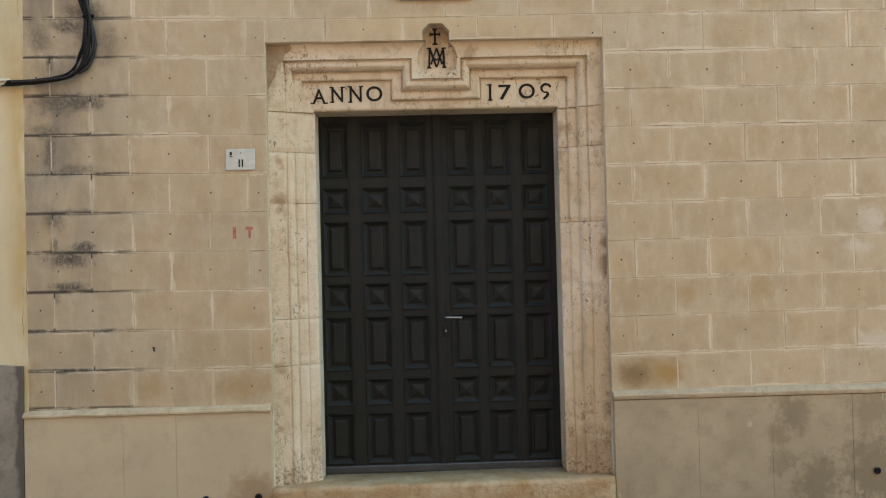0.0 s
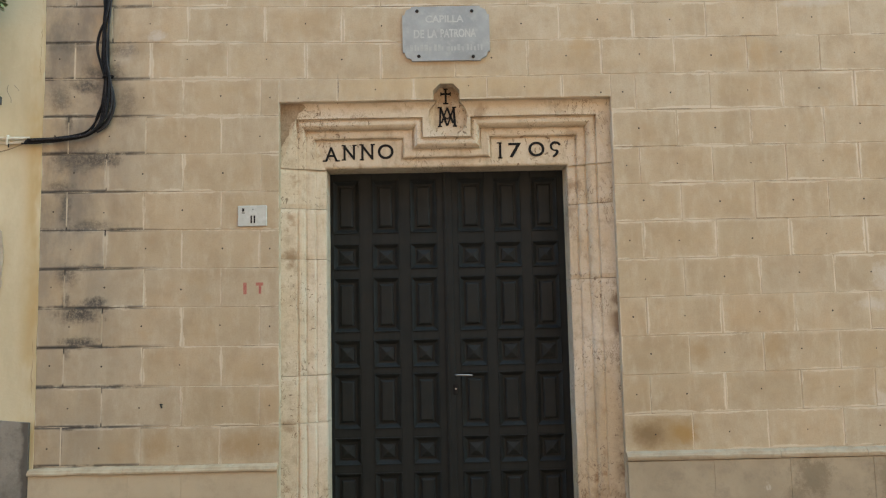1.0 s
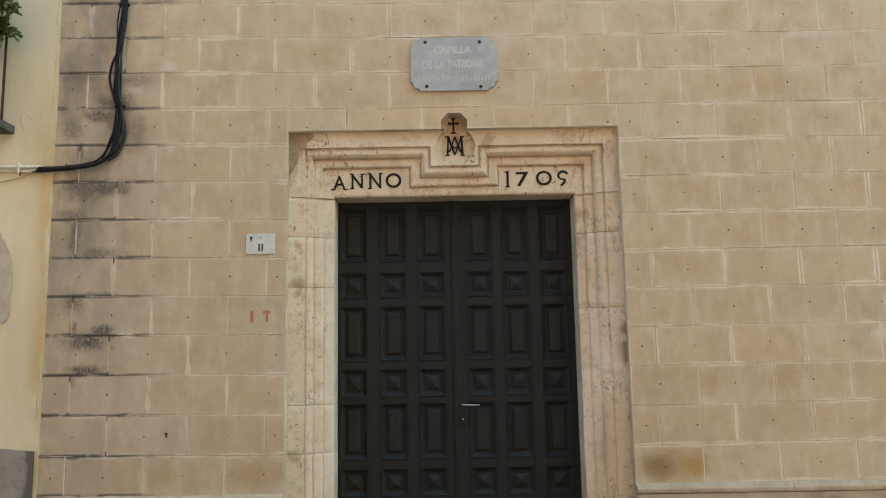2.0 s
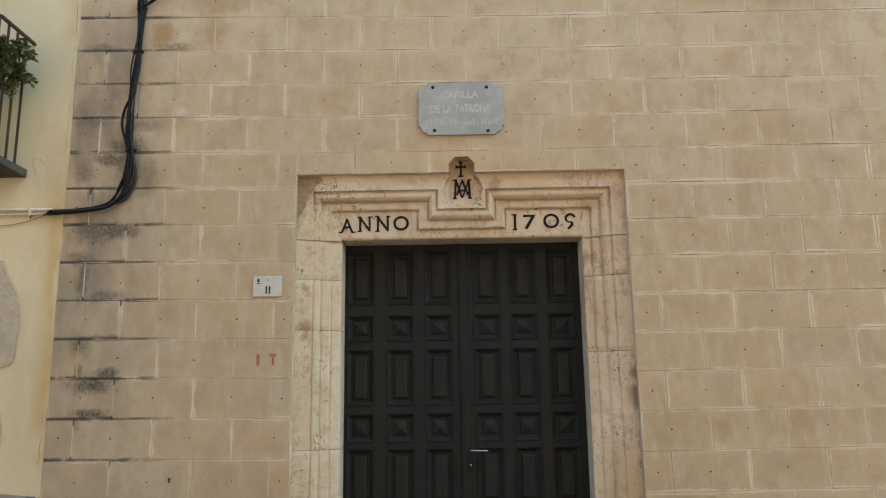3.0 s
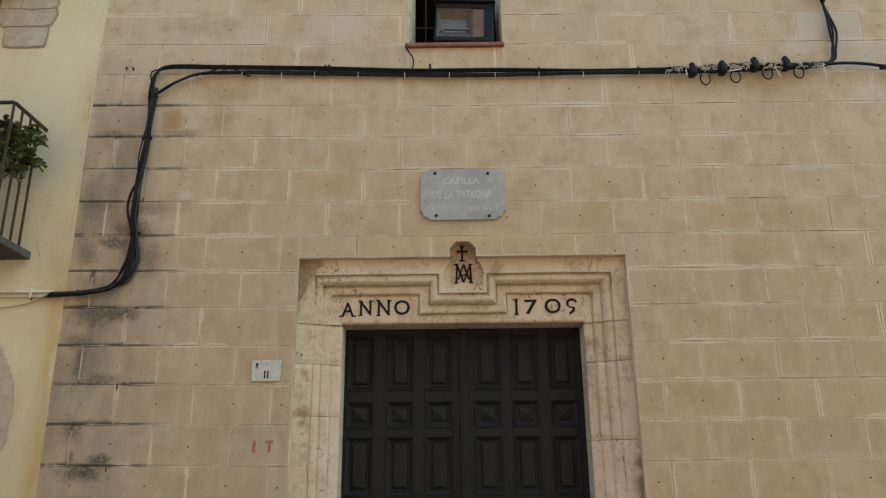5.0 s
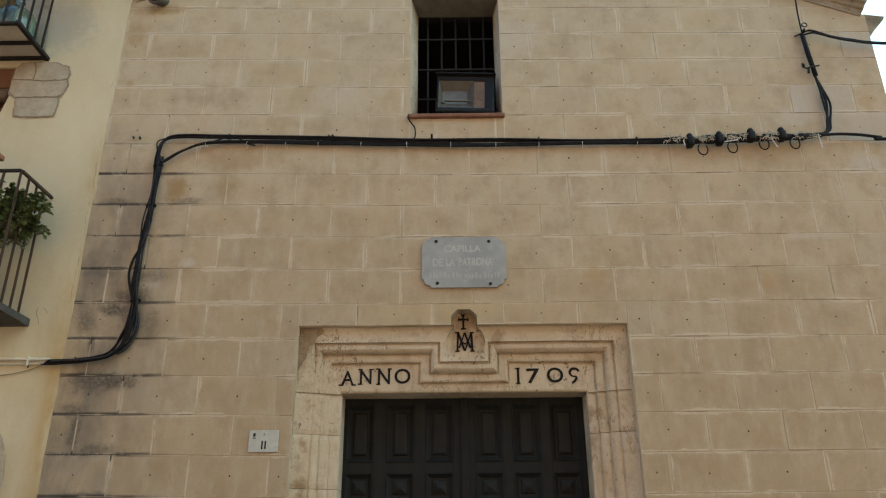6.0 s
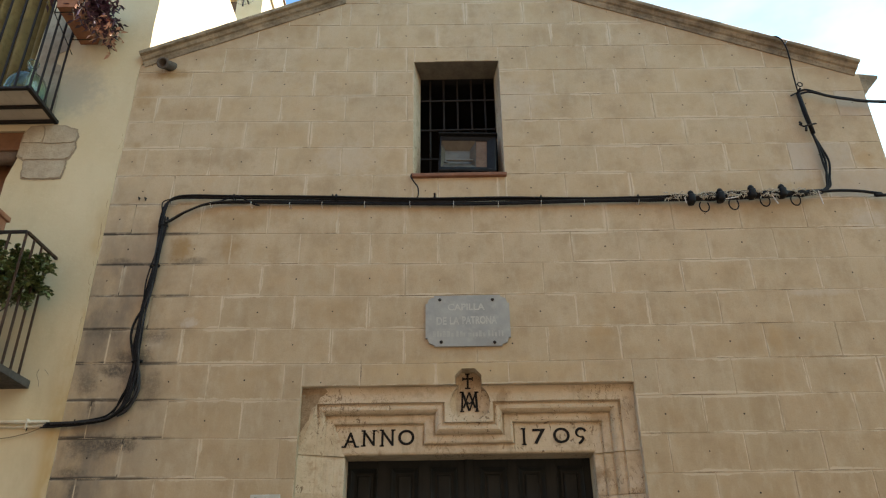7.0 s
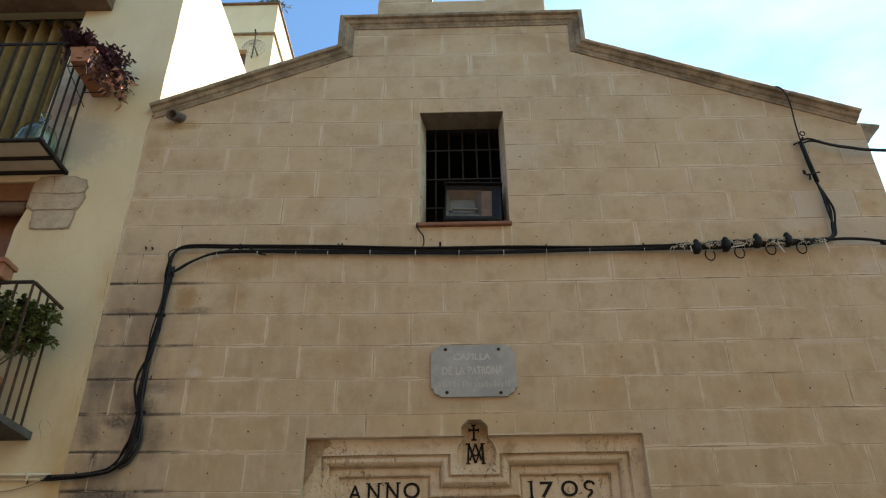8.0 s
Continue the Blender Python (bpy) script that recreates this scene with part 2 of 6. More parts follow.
    # thin shadow of each bed joint, painted on the block edges in broken runs
    bed_shade = m.math("MULTIPLY", m.math("MAXIMUM", m.span(bed, 0.022, 0.010), m.span(bed, 0.982, 0.994)), m.span(m.noise(2.9, 6, 0.7, (1, 1, 3.0)), 0.50, 0.60))
    tone = m.mix(m.math("MULTIPLY", bed_shade, 0.7), tone, (0.13, 0.092, 0.055))
    tone = m.mix(m.math("MULTIPLY", line, 0.85), tone, (0.035, 0.031, 0.027))
    relief = m.math("ADD", m.math("ADD", m.noise(70.0, 5, 0.7), m.math("MULTIPLY", m.noise(9.0, 4), 1.2)), m.math("MULTIPLY", drag, 0.6))
    return m.finish(tone, relief, 0.26, 0.005, m.span(m.noise(20), 0.3, 0.7, 0.82, 0.97))


def mortar_material():
    m = Mat("lime_mortar", 0.95)
    x, y, z = m.xyz()
    level = m.math("SUBTRACT", z, bed_sag(m, x, z))
    bed = m.math("FRACT", m.math("ADD", m.math("DIVIDE", m.math("SUBTRACT", level, K0), COURSE), 0.5))
    in_bed = m.span(m.math("ABSOLUTE", m.math("SUBTRACT", bed, 0.48)), 0.16, 0.09)
    white = m.span(m.noise(2.3, 6, 0.7), 0.34, 0.54)
    white = m.math("SUBTRACT", white, m.math("MULTIPLY", in_bed, 0.30), True)
    white = m.math("MULTIPLY", white, m.math("MULTIPLY", m.span(z, 2.6, 4.4, 1.0, 0.85), m.span(m.noise(1.1, 4, 0.6), 0.36, 0.54, 0.35, 1.0)))
    tone = m.mix(white, (0.400, 0.318, 0.202), (0.59, 0.50, 0.362))
    dirt = m.math("MULTIPLY", m.span(x, -1.95, -2.25), m.span(z, 5.0, 4.2))
    dirt = m.math("MULTIPLY", m.math("MULTIPLY", dirt, m.math("ADD", m.math("MULTIPLY", in_bed, 0.8), 0.2)), m.span(m.noise(3.0, 4), 0.36, 0.55))
    tone = m.mix(m.math("MULTIPLY", dirt, 0.95), tone, (0.028, 0.025, 0.022))
    return m.finish(tone, m.noise(90, 4), 0.4, 0.003)


def portal_material(name, warm):
    m = Mat(name, 0.85)
    x, y, z = m.xyz()
    tone = m.mix(m.span(m.noise(2.1, 5), 0.35, 0.7), (0.565, 0.468, 0.328), (0.655, 0.568, 0.430))
    tone = m.mix(m.math("MULTIPLY", m.span(m.noise(1.6, 6, 0.65, (1, 1, 0.6)), 0.36, 0.58), warm), tone, (0.505, 0.382, 0.225))
    tone = m.mix(m.span(m.noise(11, 7, 0.7), 0.45, 0.72, 0, 0.6), tone, (0.335, 0.248, 0.15))
    tone = m.mix(m.span(m.noise(120, 4, 0.6), 0.4, 0.8, 0, 0.25), tone, (0.27, 0.2, 0.13))
    pits = m.math("MULTIPLY", m.span(m.noise(38, 4, 0.6, (1, 1, 0.7), 1.2), 0.585, 0.655), m.span(m.noise(3.1, 4), 0.43, 0.58))
    tone = m.mix(m.math("MULTIPLY", pits, 0.8), tone, (0.15, 0.095, 0.05))
    vein = m.span(m.math("ABSOLUTE", m.math("SUBTRACT", m.noise(6.0, 6, 0.7, (1, 1, 0.55), 1.0), 0.5)), 0.012, 0.003)
    vein = m.math("MULTIPLY", vein, m.span(m.noise(2.3, 3), 0.50, 0.60))
    tone = m.mix(m.math("MULTIPLY", vein, 0.75), tone, (0.17, 0.10, 0.05))
    rust = m.math("MULTIPLY", m.span(m.noise(6.5, 5, 0.6), 0.60, 0.70), m.span(m.noise(1.7, 3), 0.50, 0.62))
    tone = m.mix(m.math("MULTIPLY", rust, 0.7), tone, (0.26, 0.14, 0.06))
    edge = m.math("MULTIPLY", m.span(x, 1.08, 1.15), m.math("MULTIPLY", m.span(z, 1.8, 1.6), m.span(m.noise(7, 5), 0.42, 0.6)))
    tone = m.mix(m.math("MULTIPLY", edge, 0.8), tone, (0.16, 0.085, 0.035))
    for centre, r, amount in (((0.035, 0.09, 3.02), 0.11, 0.55), ((0.04, 0.09, 2.90), 0.09, 0.35), ((-1.09, 0.04, 2.945), 0.12, 0.95), ((0.9, 0.1, 2.75), 0.06, 0.5), ((0.25, 0.06, 2.90), 0.07, 0.5), ((-1.105, 0.04, 2.83), 0.07, 0.8), ((-1.06, 0.05, 1.93), 0.06, 0.7), ((-1.05, 0.05, 1.86), 0.04, 0.6), ((-1.07, 0.05, 0.80), 0.06, 0.5), ((0.87, 0.11, 2.38), 0.10, 0.7), ((0.86, 0.12, 2.22), 0.08, 0.5), ((1.0, 0.08, 0.1), 0.3, 0.45), ((-1.0, 0.06, 0.05), 0.1, 0.35), ((0.1, 0.12, 2.55), 0.12, 0.25)):
        tone = m.mix(m.math("MULTIPLY", m.blob(centre, r, 0.8), amount), tone, (0.25, 0.155, 0.075))
    foot = m.math("MULTIPLY", m.span(z, 0.22, 0.02), m.span(m.noise(55, 5, 0.7), 0.50, 0.60))
    tone = m.mix(m.math("MULTIPLY", foot, 0.8), tone, (0.07, 0.045, 0.026))
    streak = m.math("MULTIPLY", m.span(m.noise(12, 5, 0.7, (1.0, 1, 0.12)), 0.55, 0.72), 0.4)
    tone = m.mix(streak, tone, (0.30, 0.235, 0.155))
    lime = m.math("MULTIPLY", m.math("MULTIPLY", m.span(x, -1.02, -0.86), m.span(x, -0.74, -0.80)), m.math("MULTIPLY", m.span(m.noise(7, 6, 0.7, (1.6, 1, 0.25)), 0.40, 0.58), m.span(z, 2.6, 2.4)))
    tone = m.mix(m.math("MULTIPLY", lime, 0.34), tone, (0.66, 0.59, 0.47))
    relief = m.math("SUBTRACT", m.math("ADD", m.noise(45, 6, 0.7), m.math("MULTIPLY", m.noise(7, 4), 1.6)), m.math("MULTIPLY", pits, 1.5))
    return m.finish(tone, relief, 0.5, 0.006)


def weathered(name, a, b, c, scale=4.0, rough=0.85, bump=0.3, fine=80.0, dist=0.004, metal=0.0, gloss=0.5):
    m = Mat(name, rough, metal)
    m.p.inputs["Specular IOR Level"].default_value = gloss
    tone = m.mix(m.span(m.noise(scale, 5, 0.6), 0.32, 0.7), a, b)
    tone = m.mix(m.span(m.noise(scale * 5, 5, 0.65), 0.45, 0.8, 0, 0.6), tone, c)
    return m.finish(tone, m.noise(fine, 4, 0.65), bump, dist, m.span(m.noise(scale * 3), 0.3, 0.7, max(0.05, rough - 0.1), min(1, rough + 0.08)))


def plinth_material():
    m = Mat("plinth_stone", 0.85)
    x, y, z = m.xyz()
    right = m.span(x, 0, 1.2)
    tone = m.mix(right, (0.480, 0.388, 0.252), (0.322, 0.256, 0.166))
    tone = m.mix(m.span(m.noise(1.9, 6, 0.62), 0.38, 0.66, 0, 0.6), tone, (0.425, 0.340, 0.222))
    tone = m.mix(m.math("MULTIPLY", m.span(m.noise(8.0, 7, 0.72), 0.46, 0.72), m.math("ADD", m.math("MULTIPLY", right, 0.38), 0.2)), tone, (0.235, 0.185, 0.125))
    for centre, r, amount in (((2.36, -0.03, 0.42), 0.17, 0.8), ((2.52, -0.03, -0.06), 0.22, 0.8), ((2.27, -0.03, 0.10), 0.12, 0.6), ((2.95, -0.03, 0.0), 0.34, 0.85), ((2.92, -0.03, 0.42), 0.20, 0.6), ((2.26, -0.03, 0.28), 0.10, 0.6), ((1.95, -0.03, 0.2), 0.1, 0.25)):
        tone = m.mix(m.math("MULTIPLY", m.blob(centre, r, 0.7), amount), tone, (0.185, 0.142, 0.085))
    tone = m.mix(m.math("MULTIPLY", m.blob((-1.25, -0.03, -0.03), 0.22), 0.6), tone, (0.26, 0.15, 0.07))
    scrape = m.math("MULTIPLY", m.span(m.noise(14, 4, 0.5, (1, 1, 0.25), 1.2), 0.69, 0.73), right)
    tone = m.mix(m.math("MULTIPLY", scrape, 0.4), tone, (0.56, 0.5, 0.4))
    return m.finish(tone, m.math("ADD", m.noise(60, 5, 0.7), m.noise(6, 4)), 0.35, 0.005)


def plaster_material():
    m = Mat("cream_plaster", 0.92)
    x, y, z = m.xyz()
    tone = m.mix(m.span(m.noise(1.1, 4), 0.35, 0.68), (0.56, 0.475, 0.30), (0.62, 0.54, 0.36))
    tone = m.mix(m.span(m.noise(5, 6, 0.6, (1, 1, 0.5)), 0.5, 0.8, 0, 0.5), tone, (0.49, 0.405, 0.25))
    tone = m.mix(m.span(m.noise(22, 5, 0.6), 0.52, 0.8, 0, 0.4), tone, (0.64, 0.57, 0.38))
    seam = m.math("MULTIPLY", m.span(x, -2.88, -2.74), m.math("MULTIPLY", m.span(m.noise(3.0, 4, 0.6, (1, 1, 0.4)), 0.38, 0.6), m.math("MULTIPLY", m.span(y, 0.05, 0.0), m.span(z, 4.8, 3.6))))
    tone = m.mix(m.math("MULTIPLY", seam, 0.75), tone, (0.44, 0.285, 0.095))
    smear = m.math("MULTIPLY", m.blob((-3.25, -0.005, 5.58), 0.36, 0.40), 0.62)
    tone = m.mix(smear, tone, (0.36, 0.335, 0.27))
    dirt = m.math("MULTIPLY", m.span(m.noise(1.9, 6, 0.68, (1, 1, 0.45)), 0.50, 0.70), 0.4)
    tone = m.mix(dirt, tone, (0.43, 0.35, 0.205))
    return m.finish(tone, m.math("ADD", m.noise(35, 6, 0.7), m.math("MULTIPLY", m.noise(2.5, 3), 2.0)), 0.35, 0.006)


def cement_material():
    m = Mat("grey_cement_render", 0.95)
    x, y, z = m.xyz()
    tone = m.mix(m.span(m.noise(3.0, 5, 0.6), 0.32, 0.7), (0.200, 0.176, 0.136), (0.265, 0.235, 0.185))
    tone = m.mix(m.span(m.noise(15, 6, 0.7), 0.45, 0.75, 0, 0.6), tone, (0.12, 0.10, 0.076))
    damp = m.math("ADD", m.math("MULTIPLY", m.math("SUBTRACT", m.noise(6, 6, 0.7), 0.5), 0.10), x)
    tone = m.mix(m.span(damp, -2.795, -2.765, 0, 0.8), tone, (0.066, 0.055, 0.042))
    return m.finish(tone, m.noise(60, 5, 0.7), 0.6, 0.007)


def door_paint_material():
    m = Mat("anthracite_door_paint", 0.5)
    tone = m.mix(m.span(m.noise(7, 5, 0.6, (6, 1, 0.5)), 0.3, 0.7), (0.0086, 0.0104, 0.0096), (0.0122, 0.0144, 0.0132))
    tone = m.mix(m.span(m.noise(60, 5, 0.7, (1, 1, 0.3)), 0.55, 0.85, 0, 0.5), tone, (0.016, 0.018, 0.016))
    m.p.inputs["Specular IOR Level"].default_value = 0.24
    return m.finish(tone, m.noise(120, 4, 0.6, (5, 1, 0.4)), 0.15, 0.002, m.span(m.noise(9), 0.3, 0.7, 0.54, 0.70))


def glass_material(name, colour, rough=0.02):
    m = Mat(name, rough)
    m.p.inputs["Transmission Weight"].default_value = 1.0
    m.p.inputs["IOR"].default_value = 1.45
    return m.finish(colour)


def leaf_material(name, a, b):
    m = Mat(name, 0.5)
    isle = m.node("ShaderNodeNewGeometry").outputs["Random Per Island"]
    tone = m.mix(isle, a, b)
    return m.finish(tone, m.noise(60), 0.2, 0.002)


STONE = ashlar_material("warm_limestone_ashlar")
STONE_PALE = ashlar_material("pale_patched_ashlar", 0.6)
MORTAR = mortar_material()
PORTAL_COOL = portal_material("old_portal_limestone", 0.35)
PORTAL_WARM = portal_material("ochre_portal_limestone", 0.85)
PLINTH = plinth_material()
PLASTER = plaster_material()
CORNICE = weathered("weathered_cornice_stone", (0.165, 0.130, 0.084), (0.37, 0.300, 0.196), (0.070, 0.055, 0.037), 5.0, 0.92, 1.0, 26.0, 0.014)
BROKEN = weathered("brown_broken_stone", (0.25, 0.178, 0.104), (0.35, 0.262, 0.165), (0.155, 0.105, 0.058), 14.0, 0.95, 1.0, 34.0, 0.016)
STEP = weathered("worn_orange_step_stone", (0.33, 0.195, 0.082), (0.44, 0.325, 0.19), (0.15, 0.085, 0.038), 4.5, 0.8, 0.8, 34.0, 0.012)
CAPPING_PALE = weathered("pale_capping_stone", (0.40, 0.310, 0.190), (0.48, 0.385, 0.250), (0.25, 0.180, 0.100), 5.0, 0.9, 0.5, 50.0, 0.006)
CAPPING = weathered("brownish_capping_stone", (0.34, 0.265, 0.17), (0.43, 0.35, 0.235), (0.22, 0.16, 0.095), 5.0, 0.9, 0.5, 50.0, 0.006)
CEMENT = cement_material()
FLAKE = weathered("brown_bared_render", (0.20, 0.125, 0.058), (0.30, 0.20, 0.105), (0.10, 0.062, 0.032), 22.0, 0.95, 0.8, 50.0, 0.008)
SLAB_DARK = weathered("dark_weathered_slab", (0.055, 0.05, 0.043), (0.10, 0.09, 0.075), (0.03, 0.027, 0.023), 9.0, 0.95, 0.6, 50.0, 0.01)
ROUGH_STONE = weathered("exposed_rubble_stone", (0.37, 0.312, 0.225), (0.46, 0.395, 0.290), (0.28, 0.228, 0.158), 7.0, 0.95, 0.7, 30.0, 0.012)
GREY_STONE = weathered("greyed_jamb_stone", (0.30, 0.262, 0.196), (0.40, 0.350, 0.262), (0.17, 0.142, 0.100), 5.0, 0.95, 0.8, 30.0, 0.012)
RUBBLE_MORTAR = weathered("crumbled_rubble_mortar", (0.27, 0.22, 0.155), (0.36, 0.30, 0.215), (0.15, 0.118, 0.08), 12.0, 0.95, 0.9, 40.0, 0.012)
PAVING = weathered("street_asphalt", (0.040, 0.036, 0.032), (0.050, 0.045, 0.040), (0.030, 0.027, 0.024), 1.5, 0.9, 0.4, 60.0)
ROOF_TILE = weathered("old_terracotta_roof", (0.28, 0.15, 0.08), (0.36, 0.22, 0.12), (0.16, 0.1, 0.06), 3.0, 0.9, 0.5, 40.0)
# bounce colour of the added wall behind the camera
OPPOSITE = weathered("opposite_wall_bounce_brown", (0.218, 0.148, 0.093), (0.25, 0.172, 0.110), (0.17, 0.115, 0.072), 1.2, 0.92, 0.3, 30.0)
DOOR = door_paint_material()
BLACK_PAINT = weathered("black_letter_paint", (0.008, 0.0075, 0.007), (0.014, 0.013, 0.012), (0.04, 0.034, 0.026), 30.0, 0.8, 0.3, 150.0, gloss=0.2)
# near-black colour that stands in for the shade of unlit rooms
DARK = weathered("interior_shade_black", (0.010, 0.009, 0.008), (0.014, 0.013, 0.012), (0.007, 0.007, 0.006), 2.0, 0.95, 0.1)
# dark colour paints the shade of a deep bore into shallow holes
HOLE = weathered("drill_hole_shade", (0.040, 0.029, 0.019), (0.058, 0.043, 0.029), (0.022, 0.016, 0.011), 40.0, 0.95, 0.1)
IRON = weathered("dark_wrought_iron", (0.012, 0.011, 0.010), (0.020, 0.017, 0.015), (0.050, 0.028, 0.015), 12.0, 0.65, 0.4, 120.0, 0.002, 0.0, 0.25)
RUSTY_IRON = weathered("rusty_balcony_iron", (0.030, 0.021, 0.016), (0.070, 0.042, 0.026), (0.125, 0.068, 0.036), 16.0, 0.75, 0.5, 90.0, 0.002, 0.0, 0.25)
CABLE = weathered("black_cable_sheath", (0.006, 0.006, 0.0065), (0.010, 0.010, 0.011), (0.022, 0.021, 0.020), 14.0, 0.62, 0.2, 90.0, gloss=0.2)
CABLE_GREY = weathered("faded_grey_cable_sheath", (0.022, 0.022, 0.023), (0.035, 0.035, 0.036), (0.015, 0.015, 0.015), 14.0, 0.55, 0.2, 90.0, gloss=0.25)
TAPE = weathered("silvery_splice_wrap", (0.42, 0.385, 0.30), (0.66, 0.61, 0.49), (0.06, 0.055, 0.045), 60.0, 0.30, 0.6, 60.0, 0.004, 0.25)
WHITE_TIE = weathered("white_plastic_tie", (0.62, 0.60, 0.55), (0.70, 0.68, 0.63), (0.5, 0.47, 0.4), 20.0, 0.5, 0.1)
WIRE = weathered("greyed_wire", (0.16, 0.145, 0.115), (0.22, 0.20, 0.165), (0.10, 0.085, 0.06), 20.0, 0.6, 0.2)
CONDUIT = weathered("cream_painted_conduit", (0.56, 0.50, 0.38), (0.64, 0.58, 0.46), (0.42, 0.36, 0.25), 9.0, 0.6, 0.2)
MARBLE = weathered("grey_blue_marble", (0.255, 0.268, 0.255), (0.335, 0.348, 0.328), (0.42, 0.42, 0.385), 4.5, 0.6, 0.08, 40.0)
MARBLE_TEXT = weathered("faded_white_lettering", (0.40, 0.40, 0.37), (0.50, 0.495, 0.45), (0.31, 0.32, 0.30), 18.0, 0.75, 0.1)
MARBLE_FAINT = weathered("rubbed_out_lettering", (0.34, 0.345, 0.32), (0.41, 0.41, 0.375), (0.30, 0.31, 0.29), 24.0, 0.75, 0.1)
NUMBER_TILE = weathered("pale_glazed_number_tile", (0.43, 0.45, 0.40), (0.48, 0.495, 0.445), (0.37, 0.38, 0.335), 8.0, 0.25, 0.05)
RED_PAINT = weathered("faded_red_stencil_paint", (0.34, 0.088, 0.064), (0.39, 0.150, 0.105), (0.42, 0.30, 0.20), 26.0, 0.85, 0.2)
CHROME = weathered("satin_steel", (0.36, 0.36, 0.35), (0.42, 0.42, 0.41), (0.28, 0.28, 0.27), 20.0, 0.38, 0.1, 100.0, 0.001, 1.0)
TERRACOTTA = weathered("terracotta_clay", (0.26, 0.105, 0.052), (0.33, 0.15, 0.078), (0.17, 0.072, 0.04), 9.0, 0.8, 0.3)
SILL_CLAY = weathered("red_clay_sill_tile", (0.19, 0.082, 0.045), (0.25, 0.115, 0.066), (0.13, 0.06, 0.035), 9.0, 0.8, 0.3)
WOOD = weathered("varnished_brown_wood", (0.15, 0.062, 0.026), (0.21, 0.095, 0.04), (0.085, 0.035, 0.016), 5.0, 0.5, 0.3)
OLD_WOOD = weathered("weathered_eave_wood", (0.105, 0.062, 0.038), (0.165, 0.105, 0.068), (0.06, 0.035, 0.022), 7.0, 0.8, 0.5)
CURTAIN = weathered("ochre_curtain_cloth", (0.165, 0.115, 0.040), (0.225, 0.162, 0.060), (0.080, 0.054, 0.020), 5.0, 0.95, 0.3, 300.0)
FLOOR_TILE = weathered("white_balcony_floor_tile", (0.52, 0.46, 0.36), (0.58, 0.52, 0.42), (0.42, 0.36, 0.27), 4.0, 0.7, 0.2)
SOIL = weathered("dry_potting_soil", (0.05, 0.035, 0.022), (0.08, 0.055, 0.035), (0.03, 0.02, 0.014), 30.0, 0.95, 0.8, 60.0, 0.01)
LAMP_BODY = weathered("black_lamp_housing", (0.007, 0.007, 0.007), (0.011, 0.011, 0.011), (0.022, 0.022, 0.021), 12.0, 0.6, 0.2, gloss=0.2)
REFLECTOR = weathered("dull_aluminium_reflector", (0.125, 0.112, 0.090), (0.165, 0.150, 0.120), (0.08, 0.07, 0.055), 6.0, 0.45, 0.15, 60.0, 0.003, 0.35)
GREEN_GLASS = glass_material("aqua_bottle_glass", (0.70, 0.86, 0.76))
CLEAR_GLASS = glass_material("lamp_front_glass", (0.95, 0.97, 0.96))
LEAF_GREEN = leaf_material("glossy_green_leaf", (0.020, 0.042, 0.010), (0.165, 0.215, 0.070))
LEAF_PURPLE = leaf_material("purple_wandering_leaf", (0.030, 0.010, 0.022), (0.085, 0.035, 0.058))
# dry leaves, coloured bright as if they caught the sun
LEAF_DRY_SUNLIT = leaf_material("dry_pinkish_leaf_sun_painted", (0.36, 0.16, 0.11), (0.60, 0.38, 0.27))
STEM = weathered("brown_plant_stem", (0.07, 0.05, 0.025), (0.10, 0.075, 0.035), (0.05, 0.035, 0.02), 20.0, 0.8, 0.2)


# ---- geometry helpers ----
def part(name, bm, material, parent=None, label="", smooth=False):
    """Links a bmesh as one mesh object, under a thing or a part if parent is given."""
    me = bpy.data.meshes.new(name)
    bmesh.ops.recalc_face_normals(bm, faces=bm.faces)
    bm.to_mesh(me)
    bm.free()
    me.materials.append(material)
    if smooth:
        for poly in me.polygons:
            poly.use_smooth = True
    ob = new(name, me)
    if parent:
        ob.parent = parent
    return tagged(ob, label)


def thing(name, label, category, at=(0, 0, 0), group="", kind=""):
    ob = new(name)
    ob.empty_display_size = 0.1
    return tagged(ob, label, category, group, kind)


def add_box(bm, x0, x1, y0, y1, z0, z1, bevel=0.0, segments=1):
    made = bmesh.ops.create_cube(bm, size=1.0)["verts"]
    for v in made:
        v.co = Vector((x0 + (v.co.x + 0.5) * (x1 - x0), y0 + (v.co.y + 0.5) * (y1 - y0), z0 + (v.co.z + 0.5) * (z1 - z0)))
    if bevel:
        edges = list({e for v in made for e in v.link_edges})
        bmesh.ops.bevel(bm, geom=edges, offset=bevel, segments=segments, affect="EDGES", profile=0.5)
    return bm


def box(x0, x1, y0, y1, z0, z1, bevel=0.0, segments=1):
    return add_box(bmesh.new(), x0, x1, y0, y1, z0, z1, bevel, segments)


def smooth_path(points, steps=8):
    """A Catmull-Rom curve through the points."""
    p = [Vector(q) for q in points]
    p = [2 * p[0] - p[1], *p, 2 * p[-1] - p[-2]]
    out = []
    for a, b, c, d in zip(p, p[1:], p[2:], p[3:]):
        for k in range(steps):
            t = k / steps
            out.append(0.5 * (2 * b + (c - a) * t + (2 * a - 5 * b + 4 * c - d) * t * t + (3 * b - a - 3 * c + d) * t ** 3))
    return [*out, p[-2]]


